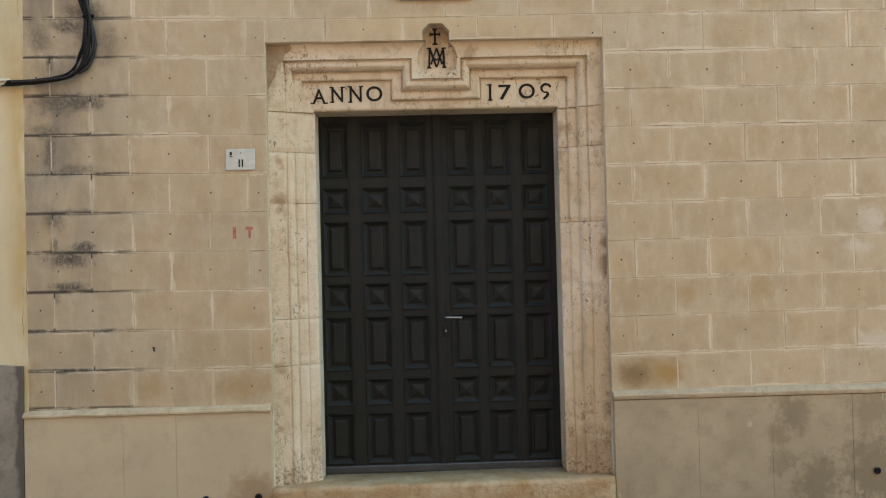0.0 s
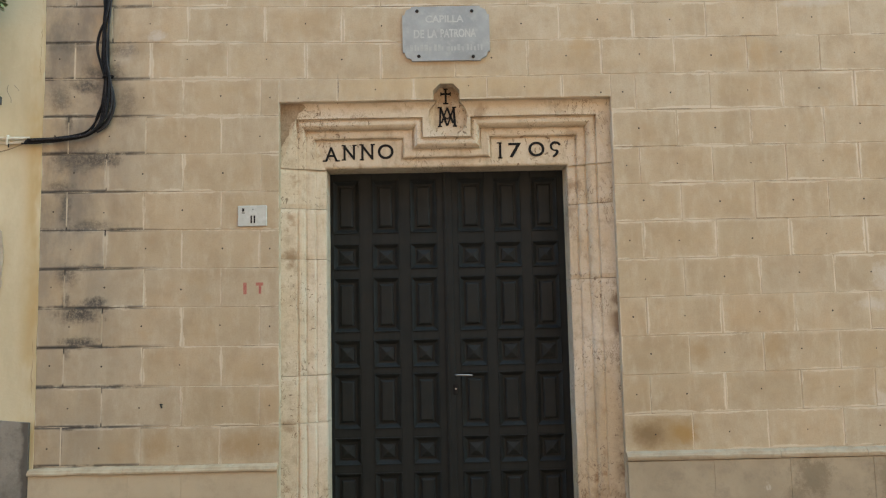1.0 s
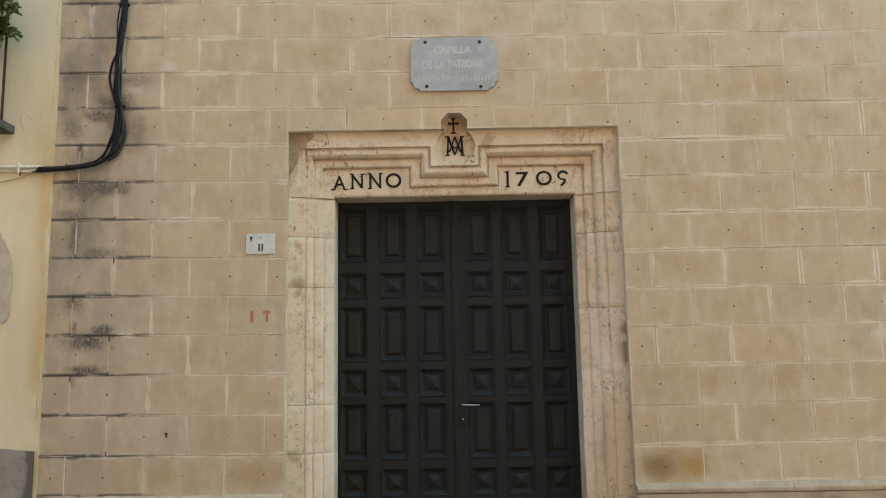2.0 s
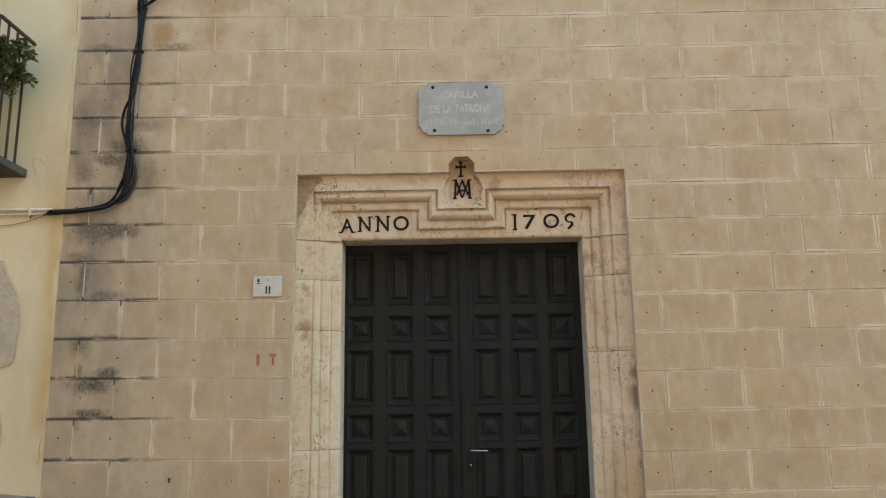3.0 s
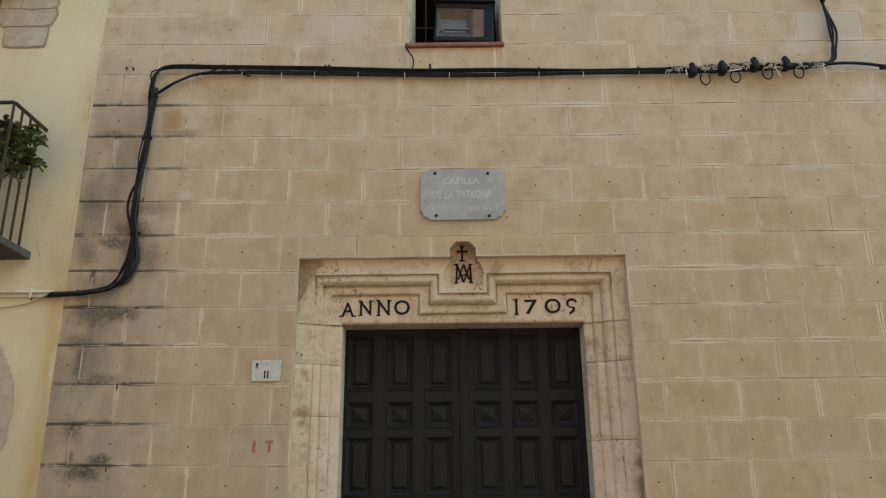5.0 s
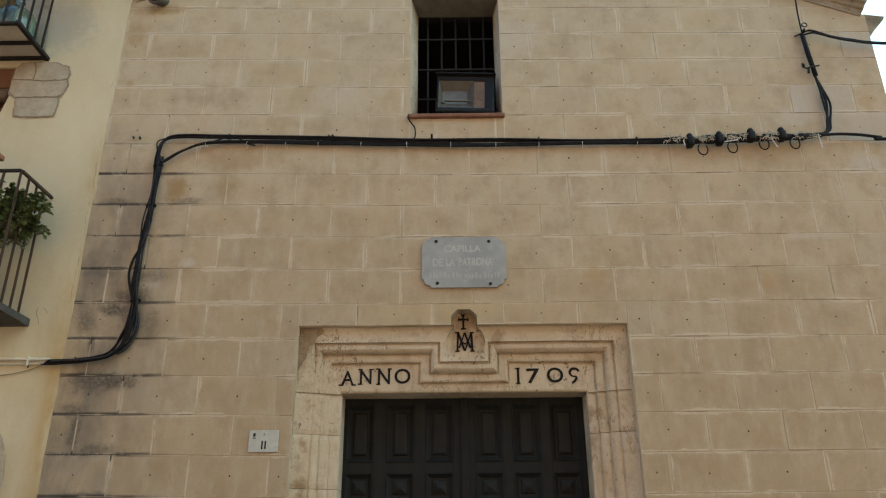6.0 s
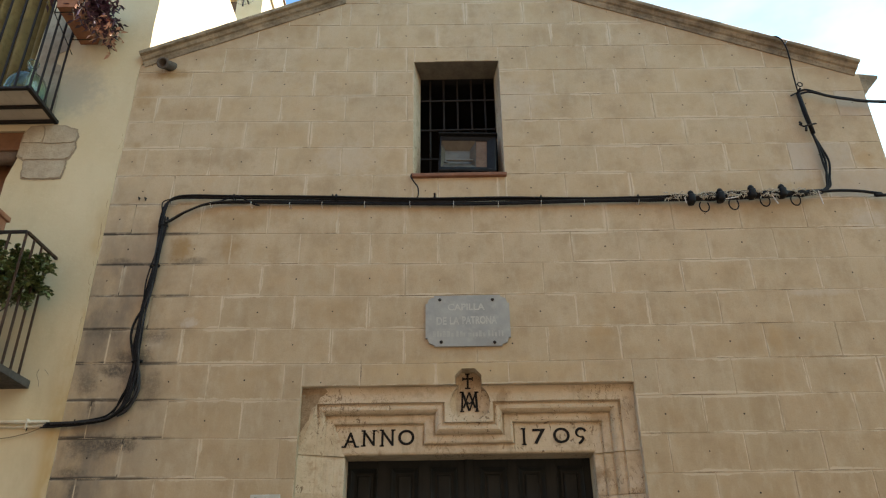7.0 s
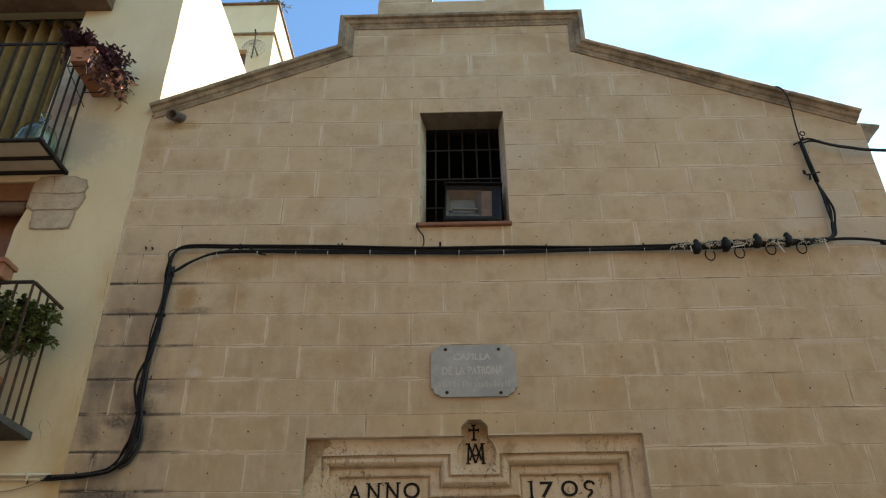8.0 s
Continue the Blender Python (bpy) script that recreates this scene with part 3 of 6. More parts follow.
def add_tube(bm, points, r, sides=7, cap=True):
    """A round bar or cable along a polyline. r: one radius, or one for each point."""
    p = [Vector(q) for q in points]
    radii = r if isinstance(r, (list, tuple)) else [r] * len(p)
    rings, normal = [], None
    for n, q in enumerate(p):
        way = (p[min(n + 1, len(p) - 1)] - p[max(n - 1, 0)]).normalized()
        if normal is None:
            normal = way.orthogonal().normalized()
        normal = (normal - way * normal.dot(way)).normalized()
        side = way.cross(normal)
        rings.append([bm.verts.new(q + radii[n] * (math.cos(a) * normal + math.sin(a) * side)) for a in (2 * math.pi * k / sides for k in range(sides))])
    for a, b in zip(rings, rings[1:]):
        for k in range(sides):
            bm.faces.new((a[k], a[(k + 1) % sides], b[(k + 1) % sides], b[k]))
    if cap:
        bm.faces.new(rings[0][::-1])
        bm.faces.new(rings[-1])
    return bm


def tube(points, r, sides=7):
    return add_tube(bmesh.new(), points, r, sides)


def prism(outer, holes, y0, y1, bevel=0.0):
    """A plate in the x-z plane from y0 (front) to y1, of any outline, with through holes."""
    bm = bmesh.new()
    loops = [outer, *holes]
    flat = [Vector((x, z, 0)) for loop in loops for x, z in loop]
    tris = tessellate_polygon([[Vector((x, z, 0)) for x, z in loop] for loop in loops])
    front = [bm.verts.new((v.x, y0, v.y)) for v in flat]
    back = [bm.verts.new((v.x, y1, v.y)) for v in flat]
    for a, b, c in tris:
        bm.faces.new((front[a], front[b], front[c]))
        bm.faces.new((back[c], back[b], back[a]))
    start = 0
    for loop in loops:
        n = len(loop)
        for k in range(n):
            a, b = start + k, start + (k + 1) % n
            bm.faces.new((front[a], front[b], back[b], back[a]))
        start += n
    return bm


def ring_loft(bm, levels, close=False):
    """Joins open or closed rows of points, one to the next."""
    rows = [[bm.verts.new(q) for q in row] for row in levels]
    for a, b in zip(rows, rows[1:]):
        n = len(a)
        for k in range(n if close else n - 1):
            bm.faces.new((a[k], a[(k + 1) % n], b[(k + 1) % n], b[k]))
    return rows


def lathe(profile, centre, sides=24):
    """A turned body from (radius, height) pairs, round a vertical axis."""
    bm = bmesh.new()
    levels = [[(centre[0] + r * math.cos(a), centre[1] + r * math.sin(a), centre[2] + h) for a in (2 * math.pi * k / sides for k in range(sides))] for r, h in profile]
    rows = ring_loft(bm, levels, True)
    bm.faces.new(rows[0])
    bm.faces.new(rows[-1])
    return bm


def text_bmesh(body, size, width, x, y, z, thick, offset=0.0):
    """Lettering in the built-in font, facing the street, centred at x with its foot at z, stretched to the width."""
    cu = bpy.data.curves.new("lettering", "FONT")
    cu.body, cu.size, cu.extrude, cu.offset, cu.align_x = body, 1.0, 0.5, offset, "LEFT"
    ob = new("lettering", cu)
    me = bpy.data.meshes.new_from_object(ob.evaluated_get(bpy.context.evaluated_depsgraph_get()))
    bm = bmesh.new()
    bm.from_mesh(me)
    xs = [v.co.x for v in bm.verts]
    ys = [v.co.y for v in bm.verts]
    for v in bm.verts:
        u = (v.co.x - min(xs)) / (max(xs) - min(xs)) - 0.5
        w = (v.co.y - min(ys)) / (max(ys) - min(ys))
        v.co = Vector((x + u * width, y - v.co.z * thick, z + w * size))
    bpy.data.objects.remove(ob)
    bpy.data.curves.remove(cu)
    bpy.data.meshes.remove(me)
    return bm


def clip_half(poly, nx, nz, d):
    """The part of a convex outline where nx * x + nz * z <= d."""
    out = []
    for (x0, z0), (x1, z1) in zip(poly, poly[1:] + poly[:1]):
        s0, s1 = nx * x0 + nz * z0 - d, nx * x1 + nz * z1 - d
        if s0 <= 0:
            out.append((x0, z0))
        if s0 * s1 < 0:
            f = s0 / (s0 - s1)
            out.append((x0 + f * (x1 - x0), z0 + f * (z1 - z0)))
    return out


def line_through(a, b):
    """nx, nz, d of the half plane below the line from a to b (a left of b)."""
    nx, nz = -(b[1] - a[1]), b[0] - a[0]
    n = math.hypot(nx, nz)
    return nx / n, nz / n, (nx * a[0] + nz * a[1]) / n


# ---- ground and what closes the place behind the camera ----
GROUND = -0.22
bm = bmesh.new()
bmesh.ops.create_grid(bm, x_segments=24, y_segments=24, size=1.0)
for v in bm.verts:
    v.co = Vector((v.co.x * abs(v.co.x) * 400, v.co.y * abs(v.co.y) * 400, GROUND))
tagged(part("ground", bm, PAVING), "worn grey asphalt of the narrow street", "ground", kind="structure")
# added wall, unseen: cuts off low sky and bounces warm light onto the front
tagged(part("wall_opposite_unseen", box(-14, 14, -7.9, -7.4, GROUND, 8.8), OPPOSITE), "plain brown wall added unseen across the street to shape the light", "wall", kind="structure")

# ---- chapel front ----
XL, XR = -2.72, 3.363
GABLE = [(XL, 5.826), (-1.014, 6.522), (-1.012, 6.868), (1.040, 6.870), (1.038, 6.524), (XR, 5.588)]
PORTAL_X0, PORTAL_X1, PORTAL_TOP = -1.117, 1.153, 2.977
WIN = (-0.365, 0.357, 4.672, 5.812)
NICHE_TOP = [(-0.062, 2.977), (-0.062, 3.042), (-0.018, 3.088), (0.072, 3.088), (0.116, 3.042), (0.116, 2.977)]


def droop(x, z):
    """The beds fall towards the middle, and the courses on the right are a little lower."""
    left = np.interp(z, (0.8, 3.2, 4.2, 6.0), (0.008, 0.006, -0.012, -0.004))
    inner = np.interp(z, (0.8, 3.2, 4.2), (-0.012, -0.020, -0.034))
    middle = np.interp(z, (0.8, 3.2, 4.2, 6.0), (-0.016, -0.034, -0.050, -0.048))
    right = np.interp(z, (0.8, 3.2, 4.2, 6.0), (0.008, -0.025, -0.060, -0.062))
    end = np.interp(z, (0.8, 3.2, 4.2, 6.0), (0.028, -0.029, -0.054, -0.090))
    return float(np.interp(x, (-2.7, -1.15, -0.48, 1.2, 3.0), (left, inner, middle, right, end)))


def window_rect(grow=0.0):
    x0, x1, z0, z1 = WIN
    return [(x0 - grow, z0 - grow), (x1 + grow, z0 - grow), (x1 + grow, z1 + grow), (x0 - grow, z1 + grow)]


core_outline = [(XL, GROUND), (PORTAL_X0, GROUND), (PORTAL_X0, PORTAL_TOP), (-0.062, PORTAL_TOP), (-0.062, 3.042), (-0.018, 3.088), (0.072, 3.088), (0.116, 3.042), (0.116, PORTAL_TOP), (PORTAL_X1, PORTAL_TOP), (PORTAL_X1, GROUND), (XR - 0.004, GROUND), (XR - 0.004, GABLE[5][1])]
core_outline += GABLE[4:5] + GABLE[3:4] + GABLE[2:3] + GABLE[1:2] + GABLE[0:1]
wall_front = tagged(part("wall_front", prism(core_outline, [window_rect(0.004)], 0.0019, 0.30), MORTAR), "tall chapel front of warm limestone blocks with pale joints", "wall", kind="structure")

# ---- portal of old stone round the door: three stepped fasciae that dip under the niche ----
surround = thing("door_surround", "carved limestone door surround dated on its lintel, worn and stained", "door surround")
# name: left x, right x, top z, dip left x, dip right x, dip z
C1 = (-1.013, 1.058, 2.870, -0.139, 0.188, 2.731)
C2 = (-0.958, 0.991, 2.803, -0.203, 0.251, 2.664)
C3 = (-0.893, 0.927, 2.742, -0.280, 0.323, 2.604)
C4 = (-0.820, 0.862, 2.537, -0.30, 0.34, 2.537)
# each step: contour, inset from it, depth; quirks are cut in where one fascia meets the next
STEPS = [(C1, 0.0, 0.050), (C1, 0.001, 0.078), (C1, 0.010, 0.081), (C1, 0.014, 0.070), (C2, -0.036, 0.066), (C2, -0.022, 0.068), (C2, -0.009, 0.080), (C2, 0.0, 0.098), (C2, 0.001, 0.124),
         (C2, 0.010, 0.126), (C2, 0.013, 0.116), (C3, -0.014, 0.114), (C3, -0.004, 0.118), (C3, 0.0, 0.126), (C3, 0.001, 0.148), (C3, 0.008, 0.149), (C3, 0.011, 0.142), (C4, -0.016, 0.142), (C4, -0.006, 0.146), (C4, 0.0, 0.157), (C4, 0.0, 0.42)]


def contour(c, inset, y):
    xl, xr, zt, dl, dr, dz = c
    i = inset
    corners = [(xl + i, y, 2.53), (xl + i, y, zt - i), (dl + (0 if c is C4 else -i), y, zt - i), (dl + (0 if c is C4 else -i), y, dz - i), (dr + (0 if c is C4 else i), y, dz - i), (dr + (0 if c is C4 else i), y, zt - i), (xr - i, y, zt - i), (xr - i, y, 2.53)]
    out = []
    for n, (a, b) in enumerate(zip(corners, corners[1:])):
        count = (8, 18, 3, 8, 3, 18, 8)[n]
        for k in range(count + (n == 6)):
            q = Vector(a).lerp(Vector(b), k / count)
            if c is not C4 and n in (0, 6):
                # the upright runs at both ends are rubbed nearly flat
                f = (q.x - PORTAL_X0) / (C4[0] - PORTAL_X0) if n == 0 else (PORTAL_X1 - q.x) / (PORTAL_X1 - C4[1])
                rub = (0.85 if n == 0 else 0.42) * min(1.0, 3.0 * (1 - k / count if n == 0 else k / count))
                q.y += rub * (0.050 + 0.095 * f - q.y)
            if c is not C4:
                q += Vector((0.0022 * noise.noise(q * 16 + Vector((9, 0, 0))), 0.0030 * noise.noise(q * 13), 0.0032 * noise.noise(q * 14 + Vector((0, 5, 0))) if q.z > 2.531 else 0))
            out.append(tuple(q))
    return out


def lintel_mesh():
    bm = bmesh.new()
    ring_loft(bm, [contour(c, i, y) for c, i, y in STEPS])
    # the flat outer band, notched for the niche
    cx, cz, r = 0.035, 2.866, 0.136
    arc = [(cx + r * math.cos(a), cz + r * math.sin(a)) for a in (radians(d) for d in range(54, -235, -12))]
    band = [(PORTAL_X0, 2.53), (PORTAL_X0, PORTAL_TOP), (-0.045, PORTAL_TOP), *arc[::-1], (0.115, PORTAL_TOP), (PORTAL_X1, PORTAL_TOP), (PORTAL_X1, 2.53)]
    inner = [(x, z) for x, y, z in contour(*STEPS[0])]
    loop = band + inner[::-1]
    tris = tessellate_polygon([[Vector((x, z, 0)) for x, z in loop]])
    depth = {(x, z): y for x, y, z in contour(*STEPS[0])}
    v = [bm.verts.new((x, depth.get((x, z), 0.050), z)) for x, z in loop]
    for a, b, c in tris:
        bm.faces.new((v[a], v[b], v[c]))
    # niche walls and back
    rim = [(-0.045, PORTAL_TOP), *arc[::-1], (0.115, PORTAL_TOP), (0.116, 3.042), (0.072, 3.088), (-0.018, 3.088), (-0.062, 3.042), (-0.062, PORTAL_TOP)]
    rim = [(0.027 + (x - 0.027) * 0.97, 2.97 + (z - 2.97) * 0.975) if z > PORTAL_TOP - 0.001 else (x, z) for x, z in rim]
    ring_loft(bm, [[(x, 0.004 if z > PORTAL_TOP - 0.001 else 0.050, z) for x, z in rim], [(x, 0.092, z) for x, z in rim]], True)
    back = [bm.verts.new((x, 0.091, z)) for x, z in rim]
    for a, b, c in tessellate_polygon([[Vector((x, z, 0)) for x, z in rim]]):
        bm.faces.new((back[a], back[b], back[c]))
    # underside over the jambs
    for x0, x1 in ((PORTAL_X0, C4[0]), (C4[1], PORTAL_X1)):
        add_box(bm, x0, x1, 0.16, 0.42, 2.5305, 2.56)
    bmesh.ops.remove_doubles(bm, verts=bm.verts, dist=0.0004)
    return bm


lintel = part("lintel", lintel_mesh(), PORTAL_COOL, surround, "pale lintel with stepped mouldings")


def jamb_stone(side, z0, z1, seed, wear):
    """One stone of a door jamb: the stepped profile between two bed joints, softened low down by wear."""
    prof = [(PORTAL_X0 if side < 0 else PORTAL_X1, 0.42), (PORTAL_X0 if side < 0 else PORTAL_X1, 0.048)]
    for c, i, y in STEPS:
        prof.append((c[0] + i if side < 0 else c[1] - i, y))
    first, last = prof[1], prof[-2]
    soft = []
    for j, (x, y) in enumerate(prof):
        if 1 < j < len(prof) - 2:
            f = (x - first[0]) / (last[0] - first[0])
            y = y + wear * (first[1] + f * (last[1] - first[1]) - y)
        soft.append((x, y))
    prof = soft
    bm = bmesh.new()
    n = max(2, int((z1 - z0) / 0.03))
    levels = []
    for k in range(n + 1):
        z = z0 + 0.0015 + (z1 - z0 - 0.0030) * k / n
        end = (0.008 if seed in (0, 1, 9, 10) else 0.003) + 0.003 * noise.noise(Vector((z * 3, seed, 2))) if k in (0, n) else 0.0
        row = []
        for j, (x, y) in enumerate(prof):
            worn = (0.005 * noise.noise(Vector((x * 7, z * 4, seed))) + 0.003 * noise.noise(Vector((x * 30, z * 22, seed + 3)))) * (0.6 + wear) if 1 < j < len(prof) - 1 else 0
            row.append((x - side * 0.5 * worn, y + end * (j > 0) + worn, z))
        levels.append(row)
    rows = ring_loft(bm, levels)
    bm.faces.new(rows[0])
    bm.faces.new(rows[-1][::-1])
    return bm


for n, (z0, z1) in enumerate(((2.254, 2.53), (1.907, 2.254), (1.120, 1.907), (0.805, 1.120), (-0.005, 0.805))):
    part("jamb_stone", jamb_stone(-1, z0, z1, n, (0.88, 0.62, 0.56, 0.58, 0.56)[n]), PORTAL_COOL, surround)
for n, (z0, z1) in enumerate(((2.255, 2.53), (1.737, 2.255), (0.010, 1.737))):
    part("jamb_stone", jamb_stone(1, z0, z1, n + 9, (0.45, 0.58, 0.72)[n]), PORTAL_WARM, surround)

# the outer corner where the face has broken away
chip = [(-1.114, 2.973), (-0.975, 2.973), (-0.945, 2.953), (-1.002, 2.893), (-1.018, 2.859), (-1.049, 2.836), (-1.062, 2.764), (-1.097, 2.707), (-1.1135, 2.662)]
rough = []
for (xa, za), (xb, zb) in zip(chip, chip[1:] + chip[:1]):
    for k in range(6):
        q = Vector((xa + (xb - xa) * k / 6, 0, za + (zb - za) * k / 6))
        wobble = 0.010 if -1.112 < q.x and q.z < 2.972 else 0.0
        rough.append((q.x + wobble * noise.noise(q * 38), q.z + wobble * noise.noise(q * 38 + Vector((4, 0, 0)))))
part("broken_corner", prism(rough, [], 0.0475, 0.052), BROKEN, surround, "brown broken stone at the corner")

# carved and blackened inscription
LETTERS = (("A", -0.782, 0.088, 0.098, 2.593), ("N", -0.657, 0.080, 0.101, 2.599), ("N", -0.531, 0.084, 0.106, 2.597), ("O", -0.403, 0.110, 0.104, 2.600),
           ("1", 0.397, 0.030, 0.106, 2.593), ("7", 0.500, 0.090, 0.104, 2.594), ("O", 0.651, 0.112, 0.104, 2.599))
for ch, x, w, h, z in LETTERS:
    bm = text_bmesh("I" if ch == "1" else ch, h, w * (0.55 if ch == "1" else 1), x, 0.1415, z, 0.008, 0.012)
    if ch in "AN1":
        feet = {"A": ((-0.5, 0), (0.5, 0)), "N": ((-0.46, 0), (-0.48, 1), (0.46, 1)), "1": ((0, 0), (-0.1, 1))}[ch]
        for fx, fz in feet:
            half = 0.015
            add_box(bm, x + fx * w - half, x + fx * w + half, 0.1375, 0.1455, z + fz * h - 0.004, z + fz * h + 0.005)
    part("letter", bm, BLACK_PAINT, lintel, "black carved letter")
five = bmesh.new()
arc5 = [(0.817, 2.676), (0.803, 2.692), (0.777, 2.696), (0.757, 2.680), (0.756, 2.658), (0.773, 2.642), (0.793, 2.640), (0.797, 2.628), (0.785, 2.610), (0.766, 2.595)]
arc5 = [(q.x, q.y) for q in smooth_path([(a, b, 0) for a, b in arc5], 3)]
width5 = [0.0095 if k < 3 else 0.0055 + 0.0045 * abs(math.sin(k * 0.21)) for k in range(len(arc5))]
add_tube(five, [(x, 0.143, z) for x, z in arc5], width5, 6)
part("letter", five, BLACK_PAINT, lintel, "black carved letter")


def stroke(bm, a, b, wa, wb):
    """A flat carved stroke from a to b in the niche, of width wa to wb."""
    a, b = Vector((a[0], 0, a[1])), Vector((b[0], 0, b[1]))
    side = (b - a).normalized().cross(Vector((0, 1, 0)))
    quad = [a + side * wa / 2, b + side * wb / 2, b - side * wb / 2, a - side * wa / 2]
    near = [bm.verts.new((q.x, 0.084, q.z)) for q in quad]
    far = [bm.verts.new((q.x, 0.0915, q.z)) for q in quad]
    bm.faces.new(near)
    bm.faces.new(far[::-1])
    for k in range(4):
        bm.faces.new((near[k], near[(k + 1) % 4], far[(k + 1) % 4], far[k]))


MX, M0, M1 = 0.031, 2.812, 2.945
bm = bmesh.new()
stroke(bm, (MX - 0.046, M1), (MX - 0.052, M0), 0.012, 0.013)
stroke(bm, (MX + 0.046, M1), (MX + 0.052, M0), 0.015, 0.017)
stroke(bm, (MX - 0.046, M1), (MX - 0.002, M0 + 0.004), 0.016, 0.013)
stroke(bm, (MX + 0.046, M1), (MX + 0.001, M0 + 0.004), 0.010, 0.010)
for fx, fz in ((-0.052, M0), (0.052, M0), (-0.050, M1), (0.050, M1)):
    add_box(bm, MX + fx - 0.015, MX + fx + 0.015, 0.0843, 0.0911, fz - 0.004, fz + 0.004)
part("monogram_letter", bm, BLACK_PAINT, lintel, "black interlaced monogram letter")
bm = bmesh.new()
stroke(bm, (MX, M1 - 0.002), (MX - 0.040, M0 + 0.022), 0.009, 0.011)
stroke(bm, (MX, M1 - 0.002), (MX + 0.040, M0 + 0.022), 0.013, 0.014)
stroke(bm, (MX - 0.022, M0 + 0.070), (MX, M0 + 0.050), 0.008, 0.008)
stroke(bm, (MX + 0.022, M0 + 0.070), (MX, M0 + 0.050), 0.008, 0.008)
for v in bm.verts:
    v.co.y -= 0.0011
part("monogram_letter", bm, BLACK_PAINT, lintel, "black interlaced monogram letter")
bm = box(0.016, 0.030, 0.084, 0.092, 2.972, 3.076)
add_box(bm, -0.010, 0.056, 0.0845, 0.0915, 3.034, 3.046)
for a, b, c, d in ((-0.014, -0.006, 3.028, 3.052), (0.052, 0.060, 3.028, 3.052), (0.008, 0.038, 3.070, 3.078), (0.004, 0.042, 2.968, 2.977)):
    add_box(bm, a, b, 0.084, 0.092, c, d)
part("cross", bm, BLACK_PAINT, lintel, "small black carved cross")

# ---- double door ----
DY = 0.20
door = thing("door_1", "closed anthracite painted wooden double door with raised panels", "door", kind="structure")
COLS = ((-0.690, -0.415, -0.150), (0.184, 0.440, 0.700))
ROWS_Z = ((2.085, 2.462), (1.833, 2.012), (1.400, 1.777), (1.157, 1.347), (0.744, 1.116), (0.502, 0.686), (0.100, 0.451))
PANEL_W = 0.186


def rect_ring(cx, cz, w, h, inset, y):
    a, b = w / 2 - inset, h / 2 - inset
    return [(cx - a, y, cz - b), (cx + a, y, cz - b), (cx + a, y, cz + b), (cx - a, y, cz + b)]


def door_panel(cx, z0, z1):
    w, h, cz = PANEL_W, z1 - z0, (z0 + z1) / 2
    levels = [(0.0, 0.006), (0.0, -0.004), (0.004, -0.006), (0.008, -0.003), (0.010, 0.002), (0.030, 0.020), (0.036, 0.021)]
    if h < 0.25:
        levels += [(0.045, 0.021), (0.048, 0.012), (min(w, h) / 2 - 0.013, -0.001), (min(w, h) / 2 - 0.003, -0.003)]
    else:
        levels += [(0.044, 0.021), (0.047, 0.009), (0.056, 0.003), (0.059, 0.002)]
    bm = bmesh.new()
    rows = ring_loft(bm, [rect_ring(cx, cz, w, h, i, DY + y) for i, y in levels], True)
    bm.faces.new(rows[-1])
    return bm


def door_leaf(x0, x1, cols):
    bm = box(x0, x1, DY + 0.023, DY + 0.05, 0.035, 2.516)
    edges = [x0] + [e for c in cols for e in (c - PANEL_W / 2, c + PANEL_W / 2)] + [x1]
    for a, b in zip(edges[0::2], edges[1::2]):
        add_box(bm, a, b, DY, DY + 0.03, 0.035, 2.516, 0.0025)
    zs = [0.035] + [e for r in ROWS_Z[::-1] for e in r] + [2.516]
    for c in cols:
        for a, b in zip(zs[0::2], zs[1::2]):
            add_box(bm, c - PANEL_W / 2 - 0.001, c + PANEL_W / 2 + 0.001, DY + 0.0015, DY + 0.03, a, b, 0.002)
    return bm


LEAVES = ((-0.83, 0.017, COLS[0]), (0.023, 0.87, COLS[1]))
leaves = []
for x0, x1, cols in LEAVES:
    leaf = part("door_leaf", door_leaf(x0, x1, cols), DOOR, door)
    leaves.append(leaf)
    for cx in cols:
        for z0, z1 in ROWS_Z:
            part("panel", door_panel(cx, z0, z1), DOOR, leaf)
bm = box(-0.012, 0.052, DY - 0.012, DY + 0.002, 0.04, 2.516, 0.004)
add_box(bm, -0.002, 0.014, DY - 0.018, DY - 0.010, 0.04, 2.516, 0.003)
part("cover_strip", bm, DOOR, door)
part("weather_bar", box(-0.80, 0.835, DY - 0.022, DY + 0.004, 0.036, 0.088, 0.006), weathered("grey_painted_bar", (0.032, 0.034, 0.037), (0.045, 0.047, 0.05), (0.07, 0.068, 0.062), 9.0, 0.45, 0.15), door, "grey weather bar")
handle = part("lever_handle", tube(smooth_path([(0.050, DY - 0.02, 1.10), (0.052, DY - 0.055, 1.10), (0.075, DY - 0.062, 1.100), (0.165, DY - 0.060, 1.097)], 6), 0.006, 9), CHROME, door, "satin steel lever", True)
part("escutcheon", box(0.036, 0.066, DY - 0.022, DY - 0.010, 0.965, 1.04, 0.004), BLACK_PAINT, door, "black key plate")
part("lock_cylinder", tube([(0.051, DY - 0.030, 1.005), (0.051, DY - 0.02, 1.005)], 0.006, 10), CHROME, door, "bright lock cylinder")

# the leaves hang well back in the reveal
door.scale, door.location = (1.027, 1.0, 1.027), (0.0022, 0.14, -0.0407)

# threshold
bm = bmesh.new()
prof = [(-0.052, GROUND), (-0.055, -0.01), (-0.050, 0.008), (-0.036, 0.018), (0.0, 0.020), (0.10, 0.010), (0.42, -0.006), (0.42, GROUND)]
levels = []
